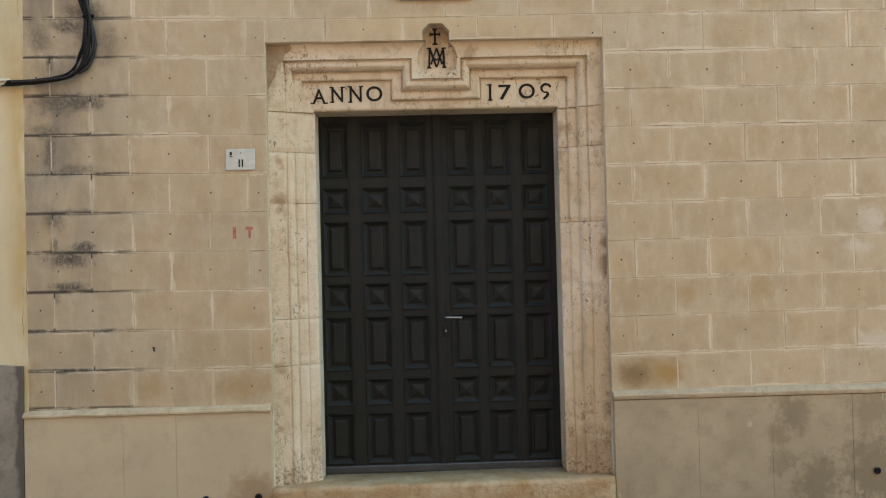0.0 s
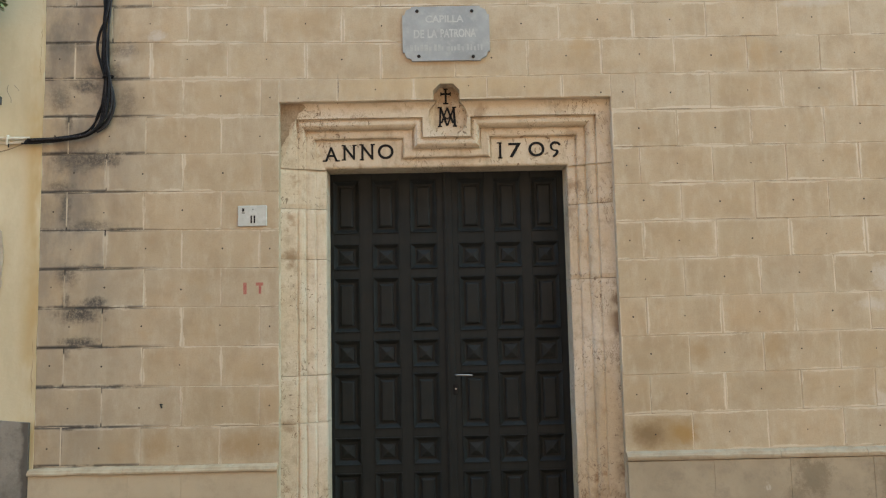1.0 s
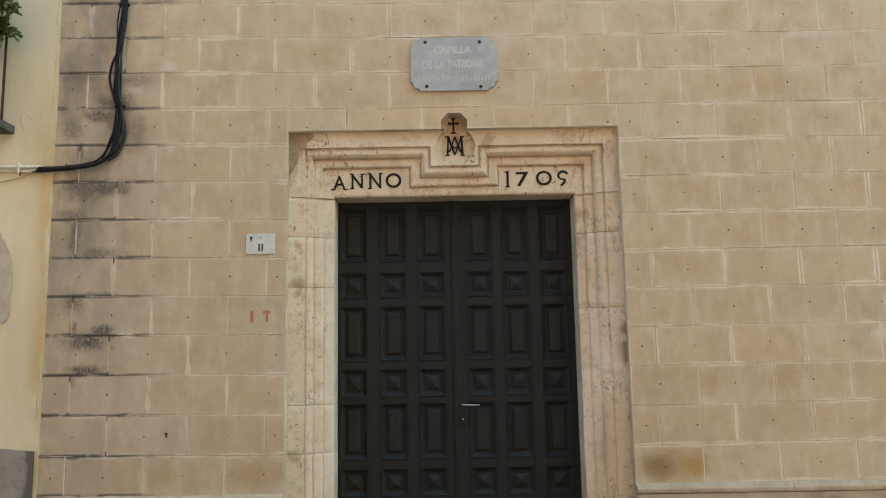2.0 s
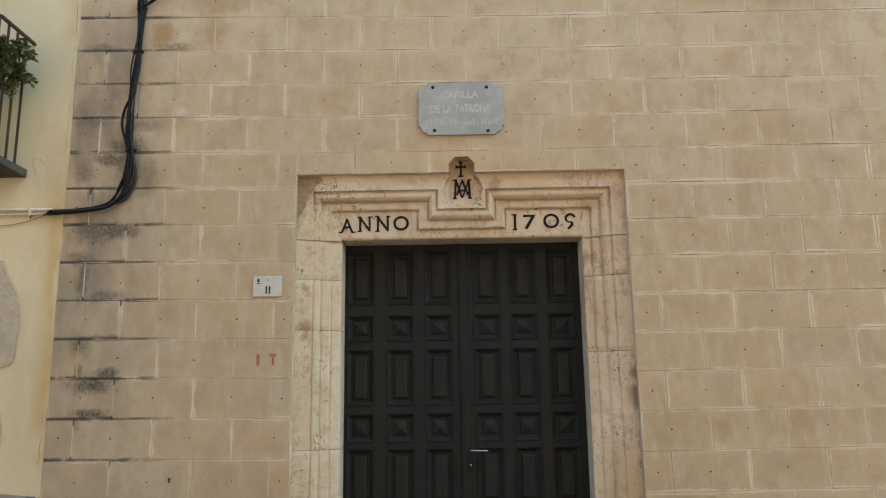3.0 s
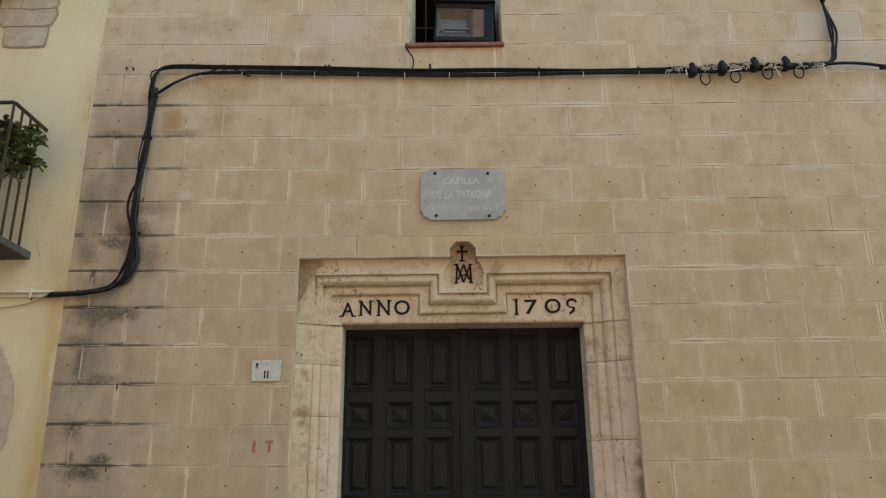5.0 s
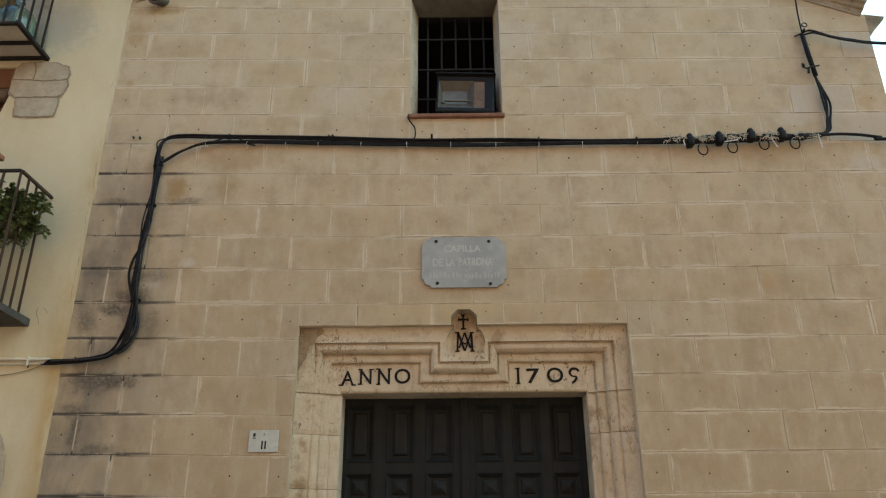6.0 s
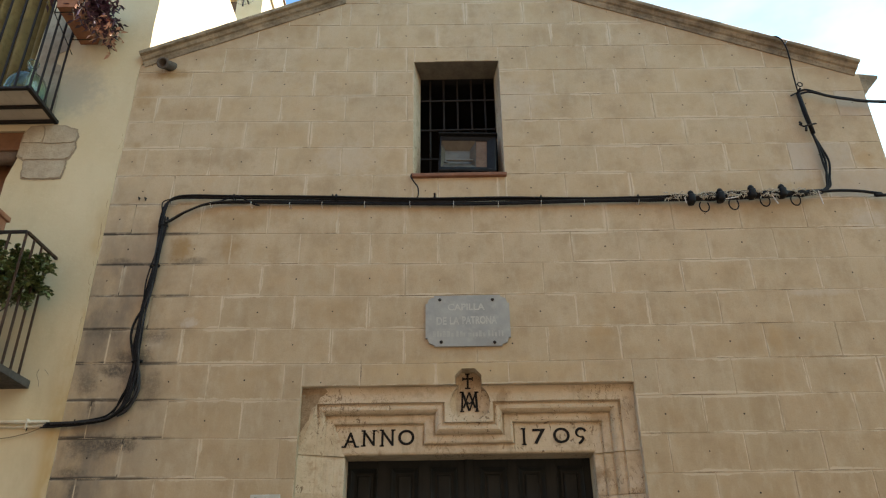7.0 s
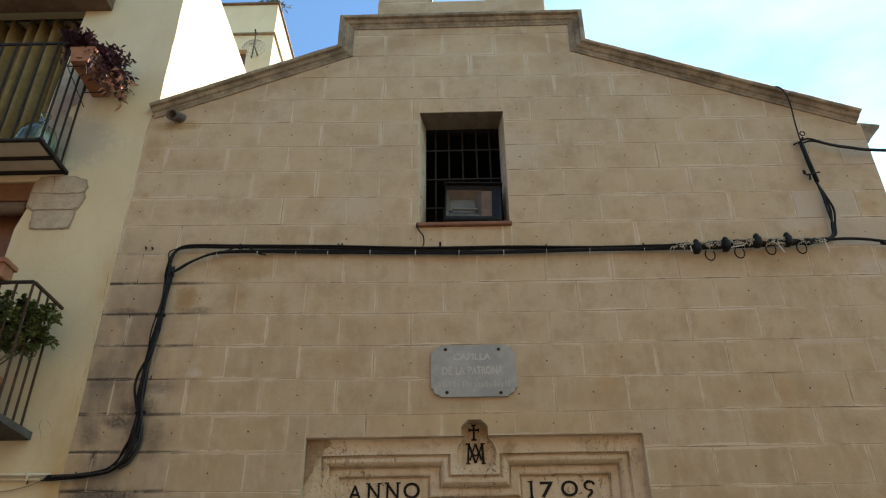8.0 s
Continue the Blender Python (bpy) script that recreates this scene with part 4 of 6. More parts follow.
for k in range(41):
    x = -1.122 + (1.148 + 1.122) * k / 40
    sway = 0.006 * noise.noise(Vector((x * 2.0, 3.1, 0)))
    levels.append([(x, y + sway * 0.8 + 0.004 * noise.noise(Vector((x * 7, y * 9, 1))), z + (sway + 0.006 * x if z > GROUND else 0)) for y, z in prof])
rows = ring_loft(bm, levels)
bm.faces.new(rows[0])
bm.faces.new(rows[-1])
tagged(part("threshold_step", bm, STEP, smooth=True), "worn orange-brown stone threshold under the double door", "step", kind="structure")

# ---- plinth ----
plinth = thing("plinth", "smooth stone slab plinth with a moulded capping along the chapel foot", "plinth", kind="structure")
for cuts in ((-2.735, -2.093, -1.747, -1.124), (1.158, 1.722, 2.222, 2.771, XR + 0.02)):
    for a, b in zip(cuts, cuts[1:]):
        part("slab", box(a + 0.0005, b - 0.0005, -0.028 + 0.0012 * math.sin(a * 9), 0.0, GROUND, 0.528, 0.0015), PLINTH, plinth)


def capping(x0, x1, seed, lift=0.0):
    prof = [(0.0, 0.526), (-0.034, 0.526), (-0.040, 0.534), (-0.041, 0.546), (-0.036, 0.552), (-0.030, 0.562), (0.0, 0.575)]
    bm = bmesh.new()
    n = int((x1 - x0) / 0.05)
    levels = []
    for k in range(n + 1):
        x = x0 + (x1 - x0) * k / n
        levels.append([(x, y + 0.0035 * noise.noise(Vector((x * 8, z * 30, seed))), z + (lift if z > 0.53 else 0.5 * lift) + 0.003 * noise.noise(Vector((x * 5, z * 12, seed + 4)))) for y, z in prof])
    rows = ring_loft(bm, levels)
    bm.faces.new(rows[0])
    bm.faces.new(rows[-1])
    return bm


for a, b in ((-2.738, -2.13), (-2.127, -1.122)):
    part("capping", capping(a, b, 1, -0.007), CAPPING_PALE, plinth)
for a, b in ((1.155, 2.16), (2.163, 2.73), (2.733, XR + 0.025)):
    part("capping", capping(a, b, 2, 0.016), CAPPING, plinth)
for x, z in ((-1.558, -0.040), (-1.214, -0.034), (2.925, 0.010)):
    bm = lathe([(0.021, 0.0), (0.024, 0.008), (0.017, 0.014), (0.012, 0.006)], (0, 0, 0), 14)
    bmesh.ops.transform(bm, matrix=pose(x, -0.029, z, 90), verts=bm.verts)
    tagged(part("rubber_grommet", bm, CABLE), "round black rubber grommet in the plinth", "grommet", group="grommets in the plinth")

# ---- cornice along the gable ----
cornice = thing("cornice", "weathered grey-brown moulded stone cornice stepping along the gable", "cornice", kind="structure")
CORNICE_PROFILE = [(-0.032, 0.02), (-0.032, -0.010), (-0.010, -0.013), (0.002, -0.018), (0.016, -0.022), (0.024, -0.036), (0.044, -0.044), (0.058, -0.046), (0.062, -0.064), (0.066, -0.072), (0.092, -0.074), (0.104, -0.066), (0.106, 0.30)]


def cornice_path():
    pts = [(XL + 0.035, GABLE[0][1] + 0.014), GABLE[1], GABLE[2], GABLE[3], GABLE[4], (XR - 0.03, GABLE[5][1] + 0.012)]
    out = []
    for n, p in enumerate(pts):
        normals = []
        for a, b in ((n - 1, n), (n, n + 1)):
            if 0 <= a and b < len(pts):
                d = Vector(pts[b]) - Vector(pts[a])
                normals.append(Vector((-d.y, d.x)).normalized())
        m = sum(normals, Vector((0, 0))).normalized()
        out.append((Vector(p), m / max(0.3, m.dot(normals[0]))))
    return out


cpath = cornice_path()
for n, ((p0, m0), (p1, m1)) in enumerate(zip(cpath, cpath[1:])):
    cuts = max(1, round((p1 - p0).length / 0.62))
    for k in range(cuts):
        levels = []
        for s in range(7):
            f = (k + s / 6 * (0.996 if k < cuts - 1 else 1)) / cuts
            p, m = p0.lerp(p1, f), m0.lerp(m1, f)
            levels.append([(p.x + m.x * o + 0.003 * noise.noise(Vector((p.x * 6, p.y * 6, o * 40))), y + 0.004 * noise.noise(Vector((p.x * 7, p.y * 7, o * 30 + 5))), p.y + m.y * o + 0.004 * noise.noise(Vector((p.x * 8, p.y * 8, o * 25 + 9)))) for o, y in CORNICE_PROFILE])
        bm = bmesh.new()
        rows = ring_loft(bm, levels)
        bm.faces.new(rows[0])
        bm.faces.new(rows[-1])
        part("cornice_stone", bm, CORNICE, cornice)
bm = prism([(XR, 5.395), (XR + 0.02, 5.40), (XR + 0.05, 5.45), (XR + 0.145, 5.545), (XR + 0.155, 5.575), (XR - 0.01, 5.60)], [], 0.004, 10.0)
part("eave_return", bm, CORNICE, cornice)

# belfry foot on the gable
belfry = thing("belfry", "pale stone foot of a small bell gable above the cornice", "belfry")
part("base", box(-0.78, 0.83, 0.06, 0.34, 6.95, 7.272, 0.006), STONE, belfry)
part("base_course", box(-0.776, -0.262, 0.064, 0.336, 7.273, 7.318, 0.005), STONE, belfry)
part("pier", box(-0.672, -0.258, 0.08, 0.32, 7.319, 7.95, 0.006), STONE, belfry)
part("pier", box(0.272, 0.826, 0.08, 0.32, 7.273, 7.95, 0.006), STONE, belfry)
part("iron_pin", tube([(-0.262, 0.06, 7.273), (-0.262, 0.06, 7.42)], 0.008, 6), IRON, belfry)
part("iron_pin", tube([(0.266, 0.06, 7.285), (0.266, 0.06, 7.42)], 0.008, 6), IRON, belfry)

# body of the chapel behind its front: unseen, added so that no light leaks through
body = thing("chapel_body", "plain unseen side walls and tiled roof added behind the chapel front", "building", kind="structure")
part("side_wall", box(XR - 0.40, XR - 0.006, 0.301, 10.0, GROUND, 5.50), STONE_PALE, body)
part("back_wall", box(XL, XR - 0.41, 9.6, 10.0, GROUND, 5.50), STONE_PALE, body)
for x0, z0, x1, z1 in ((XL + 0.03, 5.75, 0.02, 6.70), (XR - 0.02, 5.62, 0.02, 6.70)):
    bm = prism([(x0, z0), (x1, z1), (x1, z1 + 0.1), (x0, z0 + 0.1)], [], 0.302, 10.0)
    part("roof_slope", bm, ROOF_TILE, body)

# ---- window high in the front ----
window = thing("window_1", "small deep square window behind dark iron bars", "window", kind="structure")
IN = (-0.318, 0.326, 4.760, 5.812)
x0, x1, z0, z1 = WIN
bm = bmesh.new()
outer = [(x0, -0.001, z0), (x1, -0.001, z0), (x1, -0.001, z1), (x0, -0.001, z1)]
inner = [(IN[0], 0.225, IN[2] - 0.06), (IN[1], 0.225, IN[2] - 0.06), (IN[1], 0.225, IN[3] - 0.004), (IN[0], 0.225, IN[3] - 0.004)]
lip = [(x0 - 0.004, 0.002, z0 - 0.004), (x1 + 0.004, 0.002, z0 - 0.004), (x1 + 0.004, 0.002, z1 + 0.004), (x0 - 0.004, 0.002, z1 + 0.004)]
ring_loft(bm, [lip, outer, inner], True)
part("reveal", bm, PORTAL_COOL, window, "plastered splayed reveal")
# head of the opening: staining, plus its underside's shade put into the colour
bm = bmesh.new()
ring_loft(bm, [[(x0 + 0.003, 0.001, z1 - 0.003), (x1 - 0.003, 0.001, z1 - 0.003)], [(IN[0] + 0.002, 0.224, IN[3] - 0.008), (IN[1] - 0.002, 0.224, IN[3] - 0.008)], [(IN[0] + 0.002, 0.224, IN[3] - 0.004), (IN[1] - 0.002, 0.224, IN[3] - 0.004)]])
part("head_stone", bm, weathered("stained_shaded_head_stone", (0.13, 0.115, 0.088), (0.19, 0.165, 0.125), (0.08, 0.07, 0.052), 9.0, 0.95, 0.5), window, "stained window head with the shade of its underside painted in")
# shell behind the bars, its near-black colour giving the room's shade
bm = bmesh.new()
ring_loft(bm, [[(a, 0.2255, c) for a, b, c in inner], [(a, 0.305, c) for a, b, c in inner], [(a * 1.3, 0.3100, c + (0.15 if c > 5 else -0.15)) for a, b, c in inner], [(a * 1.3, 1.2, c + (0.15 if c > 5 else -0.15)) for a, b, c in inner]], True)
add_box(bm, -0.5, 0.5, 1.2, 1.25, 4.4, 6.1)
part("dark_inside", bm, DARK, window, "near-black shell painted for the unlit space inside")
for x in (-0.232, -0.116, 0.002, 0.122, 0.238):
    part("bar", tube([(x * 1.01, 0.243, 4.68), (x * 1.01, 0.243, 5.90)], 0.0085, 8), IRON, window)
for z, x_end in ((4.947, -0.165), (5.240, 0.37), (5.548, 0.37)):
    part("cross_bar", box(-0.36, x_end, 0.228, 0.238, z + 0.018, z + 0.034, 0.002), IRON, window)
bm = box(-0.383, 0.370, -0.032, 0.23, 4.640, 4.671, 0.006, 2)
part("sill", bm, SILL_CLAY, window, "red clay tile sill")

lamp = thing("floodlight", "old rectangular floodlight with a dark housing, standing in the window", "floodlight")
tilt = pose(0.072, 0.06, 4.895, -8, 2) @ Matrix.Diagonal((1.0, 1.0, 1.20, 1.0))


def tilted(bm):
    bmesh.ops.transform(bm, matrix=tilt, verts=bm.verts)
    return bm


bm = bmesh.new()
shell = [rect_ring(-0.03, 0.0, 0.37, 0.235, 0.0, -0.012), rect_ring(0, 0, 0.455, 0.31, 0.012, -0.024), rect_ring(0, 0, 0.455, 0.31, 0.0, -0.02), rect_ring(0, 0, 0.455, 0.31, 0.0, 0.02), rect_ring(0, 0, 0.30, 0.19, 0.0, 0.12)]
rows = ring_loft(bm, shell, True)
bm.faces.new(rows[-1])
part("housing", tilted(bm), LAMP_BODY, lamp)
part("visor", tilted(box(-0.24, 0.24, -0.05, 0.02, 0.156, 0.166, 0.003)), LAMP_BODY, lamp)
bm = bmesh.new()
rows = ring_loft(bm, [rect_ring(-0.075, 0.0, 0.28, 0.235, 0.0, -0.010), rect_ring(-0.085, 0.02, 0.20, 0.11, 0.0, 0.055)], True)
bm.faces.new(rows[-1])
add_box(bm, -0.17, 0.04, 0.0, 0.02, -0.05, -0.038, 0.003)
part("reflector", tilted(bm), REFLECTOR, lamp, "dull dusty reflector")
part("side_reflector", tilted(prism([(0.066, -0.117), (0.154, -0.117), (0.154, 0.117), (0.066, 0.117)], [], -0.006, 0.0)), OLD_WOOD, lamp, "rusty side plate")
part("bracket", tube([(-0.16, 0.08, 4.672), (-0.16, 0.08, 4.85), (0.0, 0.16, 4.85)], 0.010, 6), IRON, lamp)
part("foot", tube([(0.25, 0.08, 4.672), (0.25, 0.08, 4.85)], 0.010, 6), IRON, lamp)

# ---- marble plaque ----
plaque = thing("marble_plaque", "grey-blue marble plaque with clipped corners and faded lettering", "plaque")
px0, px1, pz0, pz1, cl = -0.266, 0.332, 3.243, 3.628, 0.062
outline = []
for cx, cz, a0 in ((px0, pz0, 90), (px1, pz0, 180), (px1, pz1, 270), (px0, pz1, 0)):
    sx, sz = (1 if cx == px0 else -1), (1 if cz == pz0 else -1)
    first, last = ((cx, cz + sz * cl), (cx + sx * cl, cz))
    mid = (cx + sx * cl * 0.42, cz + sz * cl * 0.42)
    corner = [first, (cx + sx * 0.012, cz + sz * cl), mid, (cx + sx * cl, cz + sz * 0.012), last]
    outline += corner if sx * sz > 0 else corner[::-1]
part("slab", prism(outline, [], -0.020, -0.001), MARBLE, plaque)
for body_text, x, w, z, h in (("CAPILLA", 0.0245, 0.263, 3.512, 0.052), ("DE", -0.1525, 0.071, 3.404, 0.058), ("LA", -0.061, 0.066, 3.405, 0.058), ("PATRONA", 0.117, 0.244, 3.406, 0.060)):
    part("lettering", text_bmesh(body_text, h, w, x, -0.0203, z, 0.0012, 0.022), MARBLE_TEXT, plaque, "faded pale lettering")
rng = random.Random(5)
x = -0.215
bm = bmesh.new()
while x < 0.27:
    w = rng.choice((0.012, 0.016, 0.02, 0.024))
    add_box(bm, x, x + w, -0.0210, -0.0199, 3.312, 3.312 + rng.choice((0.03, 0.045, 0.045)))
    x += w + rng.choice((0.008, 0.01, 0.02))
part("lettering", bm, MARBLE_FAINT, plaque, "worn illegible line of writing")
for x, z in ((-0.164, 3.595), (0.214, 3.591), (0.217, 3.268), (-0.156, 3.275)):
    bm = lathe([(0.0115, 0.0), (0.012, 0.004), (0.007, 0.009), (0.001, 0.010)], (0, 0, 0), 12)
    bmesh.ops.transform(bm, matrix=pose(x, -0.0198, z, 90), verts=bm.verts)
    part("screw", bm, IRON, plaque, "dark screw head")

# ---- number tile and painted marks ----
tile = thing("number_tile", "small pale glazed number tile beside the portal", "number tile")
part("tile", box(-1.391, -1.196, -0.014, -0.001, 2.126, 2.267, 0.005, 2), NUMBER_TILE, tile)
for a, b, c, d in ((-1.305, -1.295, 2.147, 2.198), (-1.284, -1.274, 2.147, 2.198), (-1.362, -1.347, 2.226, 2.248), (-1.364, -1.344, 2.214, 2.220), (-1.292, -1.286, 2.236, 2.244)):
    part("mark", box(a, b, -0.0152, -0.0135, c, d), BLACK_PAINT, tile, "dark glazed bar")
marks = thing("stencilled_marks", "two faded red stencilled bars on the stone", "painted mark")
for a, b, c, d in ((-1.355, -1.333, 1.672, 1.750), (-1.272, -1.222, 1.728, 1.749), (-1.252, -1.236, 1.674, 1.726)):
    part("bar", box(a, b, -0.0022, 0.0005, c, d), RED_PAINT, marks)

# ---- small iron stubs left in the stone ----
for x, z in ((-2.49, 4.500), (-2.44, 4.496), (-1.885, 0.960)):
    bm = tube([(x, 0.001, z), (x - 0.006, -0.014, z + 0.004), (x + 0.004, -0.016, z - 0.022)], 0.0055, 6)
    tagged(part("iron_stub", bm, IRON), "short rusty iron stub set in the stone", "iron stub", group="iron stubs in the wall")

# ---- drain spout ----
bm = bmesh.new()
ring = lambda r, s: [(-2.425 - 0.060 * s + r * math.cos(a), 0.03 - 0.13 * s - 0.30 * r * math.sin(a), 5.822 - 0.050 * s + r * math.sin(a)) for a in (2 * math.pi * k / 20 for k in range(20))]
ring_loft(bm, [ring(0.044, 0), ring(0.043, 0.8), ring(0.049, 0.86), ring(0.049, 1), ring(0.035, 1), ring(0.033, 0)], True)
tagged(part("drain_spout", bm, weathered("dark_clay_pipe", (0.070, 0.056, 0.042), (0.11, 0.088, 0.066), (0.035, 0.028, 0.02), 14.0, 0.85, 0.4), smooth=True), "stub of dark clay drain pipe under the cornice", "drain pipe")

# ---- cables on the front ----
UPRIGHT = [(-2.80, -0.030, 2.733), (-2.66, -0.034, 2.735), (-2.53, -0.036, 2.742), (-2.39, -0.036, 2.765), (-2.300, -0.036, 2.850), (-2.270, -0.036, 2.965), (-2.268, -0.034, 3.144), (-2.288, -0.034, 3.285), (-2.288, -0.034, 3.494), (-2.272, -0.034, 3.711), (-2.264, -0.034, 3.937), (-2.256, -0.034, 4.172), (-2.258, -0.034, 4.300)]
OVER = [(-2.250, -0.034, 4.429), (-2.185, -0.034, 4.478), (-2.05, -0.034, 4.487), (-1.853, -0.032, 4.481), (-1.40, -0.030, 4.469), (-0.974, -0.030, 4.456), (-0.320, -0.030, 4.428), (0.330, -0.030, 4.424), (0.975, -0.030, 4.405), (1.622, -0.034, 4.408), (2.20, -0.040, 4.412), (2.740, -0.040, 4.433)]
UNDER = [(-2.213, -0.034, 4.269), (-2.097, -0.034, 4.352), (-1.932, -0.034, 4.418), (-1.627, -0.030, 4.428), (-0.971, -0.028, 4.408), (0.112, -0.028, 4.379), (0.975, -0.030, 4.385), (1.622, -0.034, 4.380), (2.20, -0.040, 4.385), (2.740, -0.040, 4.420)]
cables = thing("cable_bundle", "bundle of black cables clipped across the chapel front", "cable bundle")
rng = random.Random(11)


def strand(base, ox, oy, oz, r, wild, mat, steps=5, seed=0):
    pts = []
    for n, q in enumerate(smooth_path(base, steps)):
        w = wild * noise.noise(Vector((n * 0.11, seed * 3.7, 1.0)))
        u = wild * noise.noise(Vector((n * 0.09, seed * 5.1, 9.0)))
        pts.append((q.x + ox + w, min(q.y + oy + 0.4 * u, -r - 0.001), q.z + oz + u * 0.4))
    return part("strand", tube(pts, r, 7), mat, cables, smooth=True)


for n, (ox, r, wild, mat) in enumerate(((-0.020, 0.012, 0.018, CABLE), (-0.006, 0.014, 0.010, CABLE), (0.010, 0.014, 0.012, CABLE), (0.020, 0.011, 0.022, CABLE), (0.000, 0.009, 0.030, CABLE_GREY), (0.026, 0.008, 0.040, CABLE_GREY), (-0.024, 0.008, 0.045, CABLE))):
    strand(UPRIGHT + (OVER if n % 2 == 0 else [(-2.240, -0.034, 4.262)] + UNDER), ox * 0.95, -0.006 * (n % 3), ox * 0.45, r * 0.66, wild * 1.15, mat, 5, n)
strand([(-2.62, -0.02, 2.752), (-2.50, -0.02, 2.766), (-2.40, -0.02, 2.800), (-2.33, -0.02, 2.905), (-2.300, -0.03, 3.02), (-2.285, -0.03, 3.20)], 0, 0, 0, 0.007, 0.004, CABLE, 6, 21)
strand([(-2.275, -0.03, 3.17), (-2.235, -0.03, 3.06), (-2.228, -0.03, 2.94), (-2.275, -0.03, 2.83), (-2.34, -0.03, 2.785)], 0, 0, 0, 0.010, 0.004, CABLE_GREY, 6, 22)
strand([(-2.272, -0.03, 3.60), (-2.33, -0.03, 3.48), (-2.345, -0.03, 3.36), (-2.315, -0.03, 3.24), (-2.285, -0.03, 3.16)], 0, 0, 0, 0.009, 0.003, CABLE, 6, 23)
for n, (z, x) in enumerate(((3.165, -2.268), (3.90, -2.264), (4.235, -2.257))):
    bm = bmesh.new()
    add_tube(bm, [(x + 0.032 * math.cos(a), -0.030 + 0.024 * math.sin(a), z + 0.004 * math.cos(a)) for a in (2 * math.pi * k / 14 for k in range(15))], 0.007, 6)
    part("tie", bm, CABLE, cables)
for x, z in ((-1.915, 4.420), (-1.601, 4.409), (-1.302, 4.397), (-1.058, 4.396), (-0.732, 4.396), (-0.384, 4.390), (-0.053, 4.385), (0.290, 4.377), (0.617, 4.381), (0.947, 4.378), (1.355, 4.381)):
    lean = rng.uniform(-0.004, 0.004)
    bm = tube([(x + lean * math.cos(a), -0.028 + 0.028 * math.cos(a), z + 0.024 * math.sin(a)) for a in (2 * math.pi * k / 12 for k in range(13))], 0.0022, 5)
    part("tie", bm, WHITE_TIE, cables, "thin white plastic tie")
for x, z in ((-1.741, 4.470), (-0.951, 4.455), (0.62, 4.415), (1.36, 4.405)):
    bm = tube([(x + 0.003 * math.cos(a), -0.034 + 0.026 * math.cos(a), z + 0.026 * math.sin(a)) for a in (2 * math.pi * k / 12 for k in range(13))], 0.0055, 6)
    part("tie", bm, CABLE, cables)
strand([(-1.98, -0.03, 4.415), (-1.88, -0.036, 4.432), (-1.77, -0.045, 4.465), (-1.70, -0.048, 4.470), (-1.64, -0.044, 4.440), (-1.59, -0.036, 4.412), (-1.54, -0.03, 4.402)], 0, 0, 0, 0.006, 0.002, CABLE, 6, 31)
part("pin", tube([(-0.195, -0.002, 4.43), (-0.195, -0.055, 4.47)], 0.008, 6), IRON, cables)
part("pin", tube([(-0.98, -0.002, 4.45), (-0.98, -0.05, 4.475)], 0.008, 6), IRON, cables)
drop_line = [(-0.375, -0.036, 4.655), (-0.378, -0.034, 4.630), (-0.352, -0.03, 4.585), (-0.325, -0.03, 4.54), (-0.322, -0.03, 4.47), (-0.342, -0.032, 4.425)]
tagged(part("lamp_lead", tube(smooth_path(drop_line, 6), 0.0055, 6), CABLE, smooth=True), "thin dark lead hanging from the window sill to the cables", "cable")

splice = thing("splice_run", "row of black cable splices with silvery wrap and small loops", "cable splice")
for n, (x, z) in enumerate(((1.752, 4.378), (1.976, 4.393), (2.216, 4.418), (2.447, 4.422))):
    bm = bmesh.new()
    add_box(bm, x - 0.026, x + 0.026, -0.100, -0.02, z - 0.046, z + 0.030, 0.014, 2)
    add_tube(bm, [(x, -0.062, z + 0.024), (x, -0.064, z + 0.046), (x, -0.064, z + 0.062)], [0.026, 0.024, 0.015], 9)
    part("splice_box", bm, CABLE, splice, smooth=True)
    lx = x + 0.088
    loop = [(lx + 0.036 * math.cos(a), -0.062, z - 0.070 + 0.048 * math.sin(a)) for a in (radians(d) for d in range(130, 415, 15))]
    part("loop", tube(loop, 0.0052, 6), CABLE, splice)
part("wrapped_run", tube(smooth_path([(1.62, -0.045, 4.40), (1.85, -0.05, 4.388), (2.10, -0.05, 4.402), (2.35, -0.05, 4.410), (2.60, -0.05, 4.412), (2.74, -0.045, 4.430)], 6), [0.013 + 0.016 * min(1, k / 5, (30 - k) / 5) * (0.8 + 0.3 * math.sin(k * 1.9)) for k in range(31)], 9), CABLE, splice, smooth=True)
for n in range(150):
    x = rng.choice((rng.uniform(1.56, 1.72), rng.uniform(1.79, 1.94), rng.uniform(2.01, 2.18), rng.uniform(2.25, 2.42), rng.uniform(2.48, 2.73)))
    z = 4.396 + 0.018 * (x - 1.6) + rng.uniform(-0.030, 0.030)
    d = rng.choice((-1, 1)) * rng.uniform(0.006, 0.020)
    r = rng.uniform(0.0010, 0.0042)
    part("wrap_strip", tube(smooth_path([(x - 0.016, -0.068, z - d), (x - 0.004, -0.084, z + 0.3 * d), (x + 0.006, -0.083, z - 0.2 * d), (x + 0.018, -0.066, z + d)], 3), [0.4 * r, r, r, 0.7 * r, r, r, r, 0.8 * r, 0.9 * r, 0.4 * r], 5), TAPE, splice)
for n in range(9):
    xs = [1.46 + 0.16 * k for k in range(9)]
    pts = [(x + rng.uniform(-0.03, 0.03), -0.042 - rng.uniform(0.0, 0.030) * (0 < k < 8), 4.392 + 0.022 * (x - 1.6) + rng.uniform(-0.026, 0.030) * (0 < k < 8)) for k, x in enumerate(xs)]
    part("strand", tube(smooth_path(pts, 4), rng.uniform(0.004, 0.007), 6), CABLE if n % 4 else CABLE_GREY, splice, smooth=True)
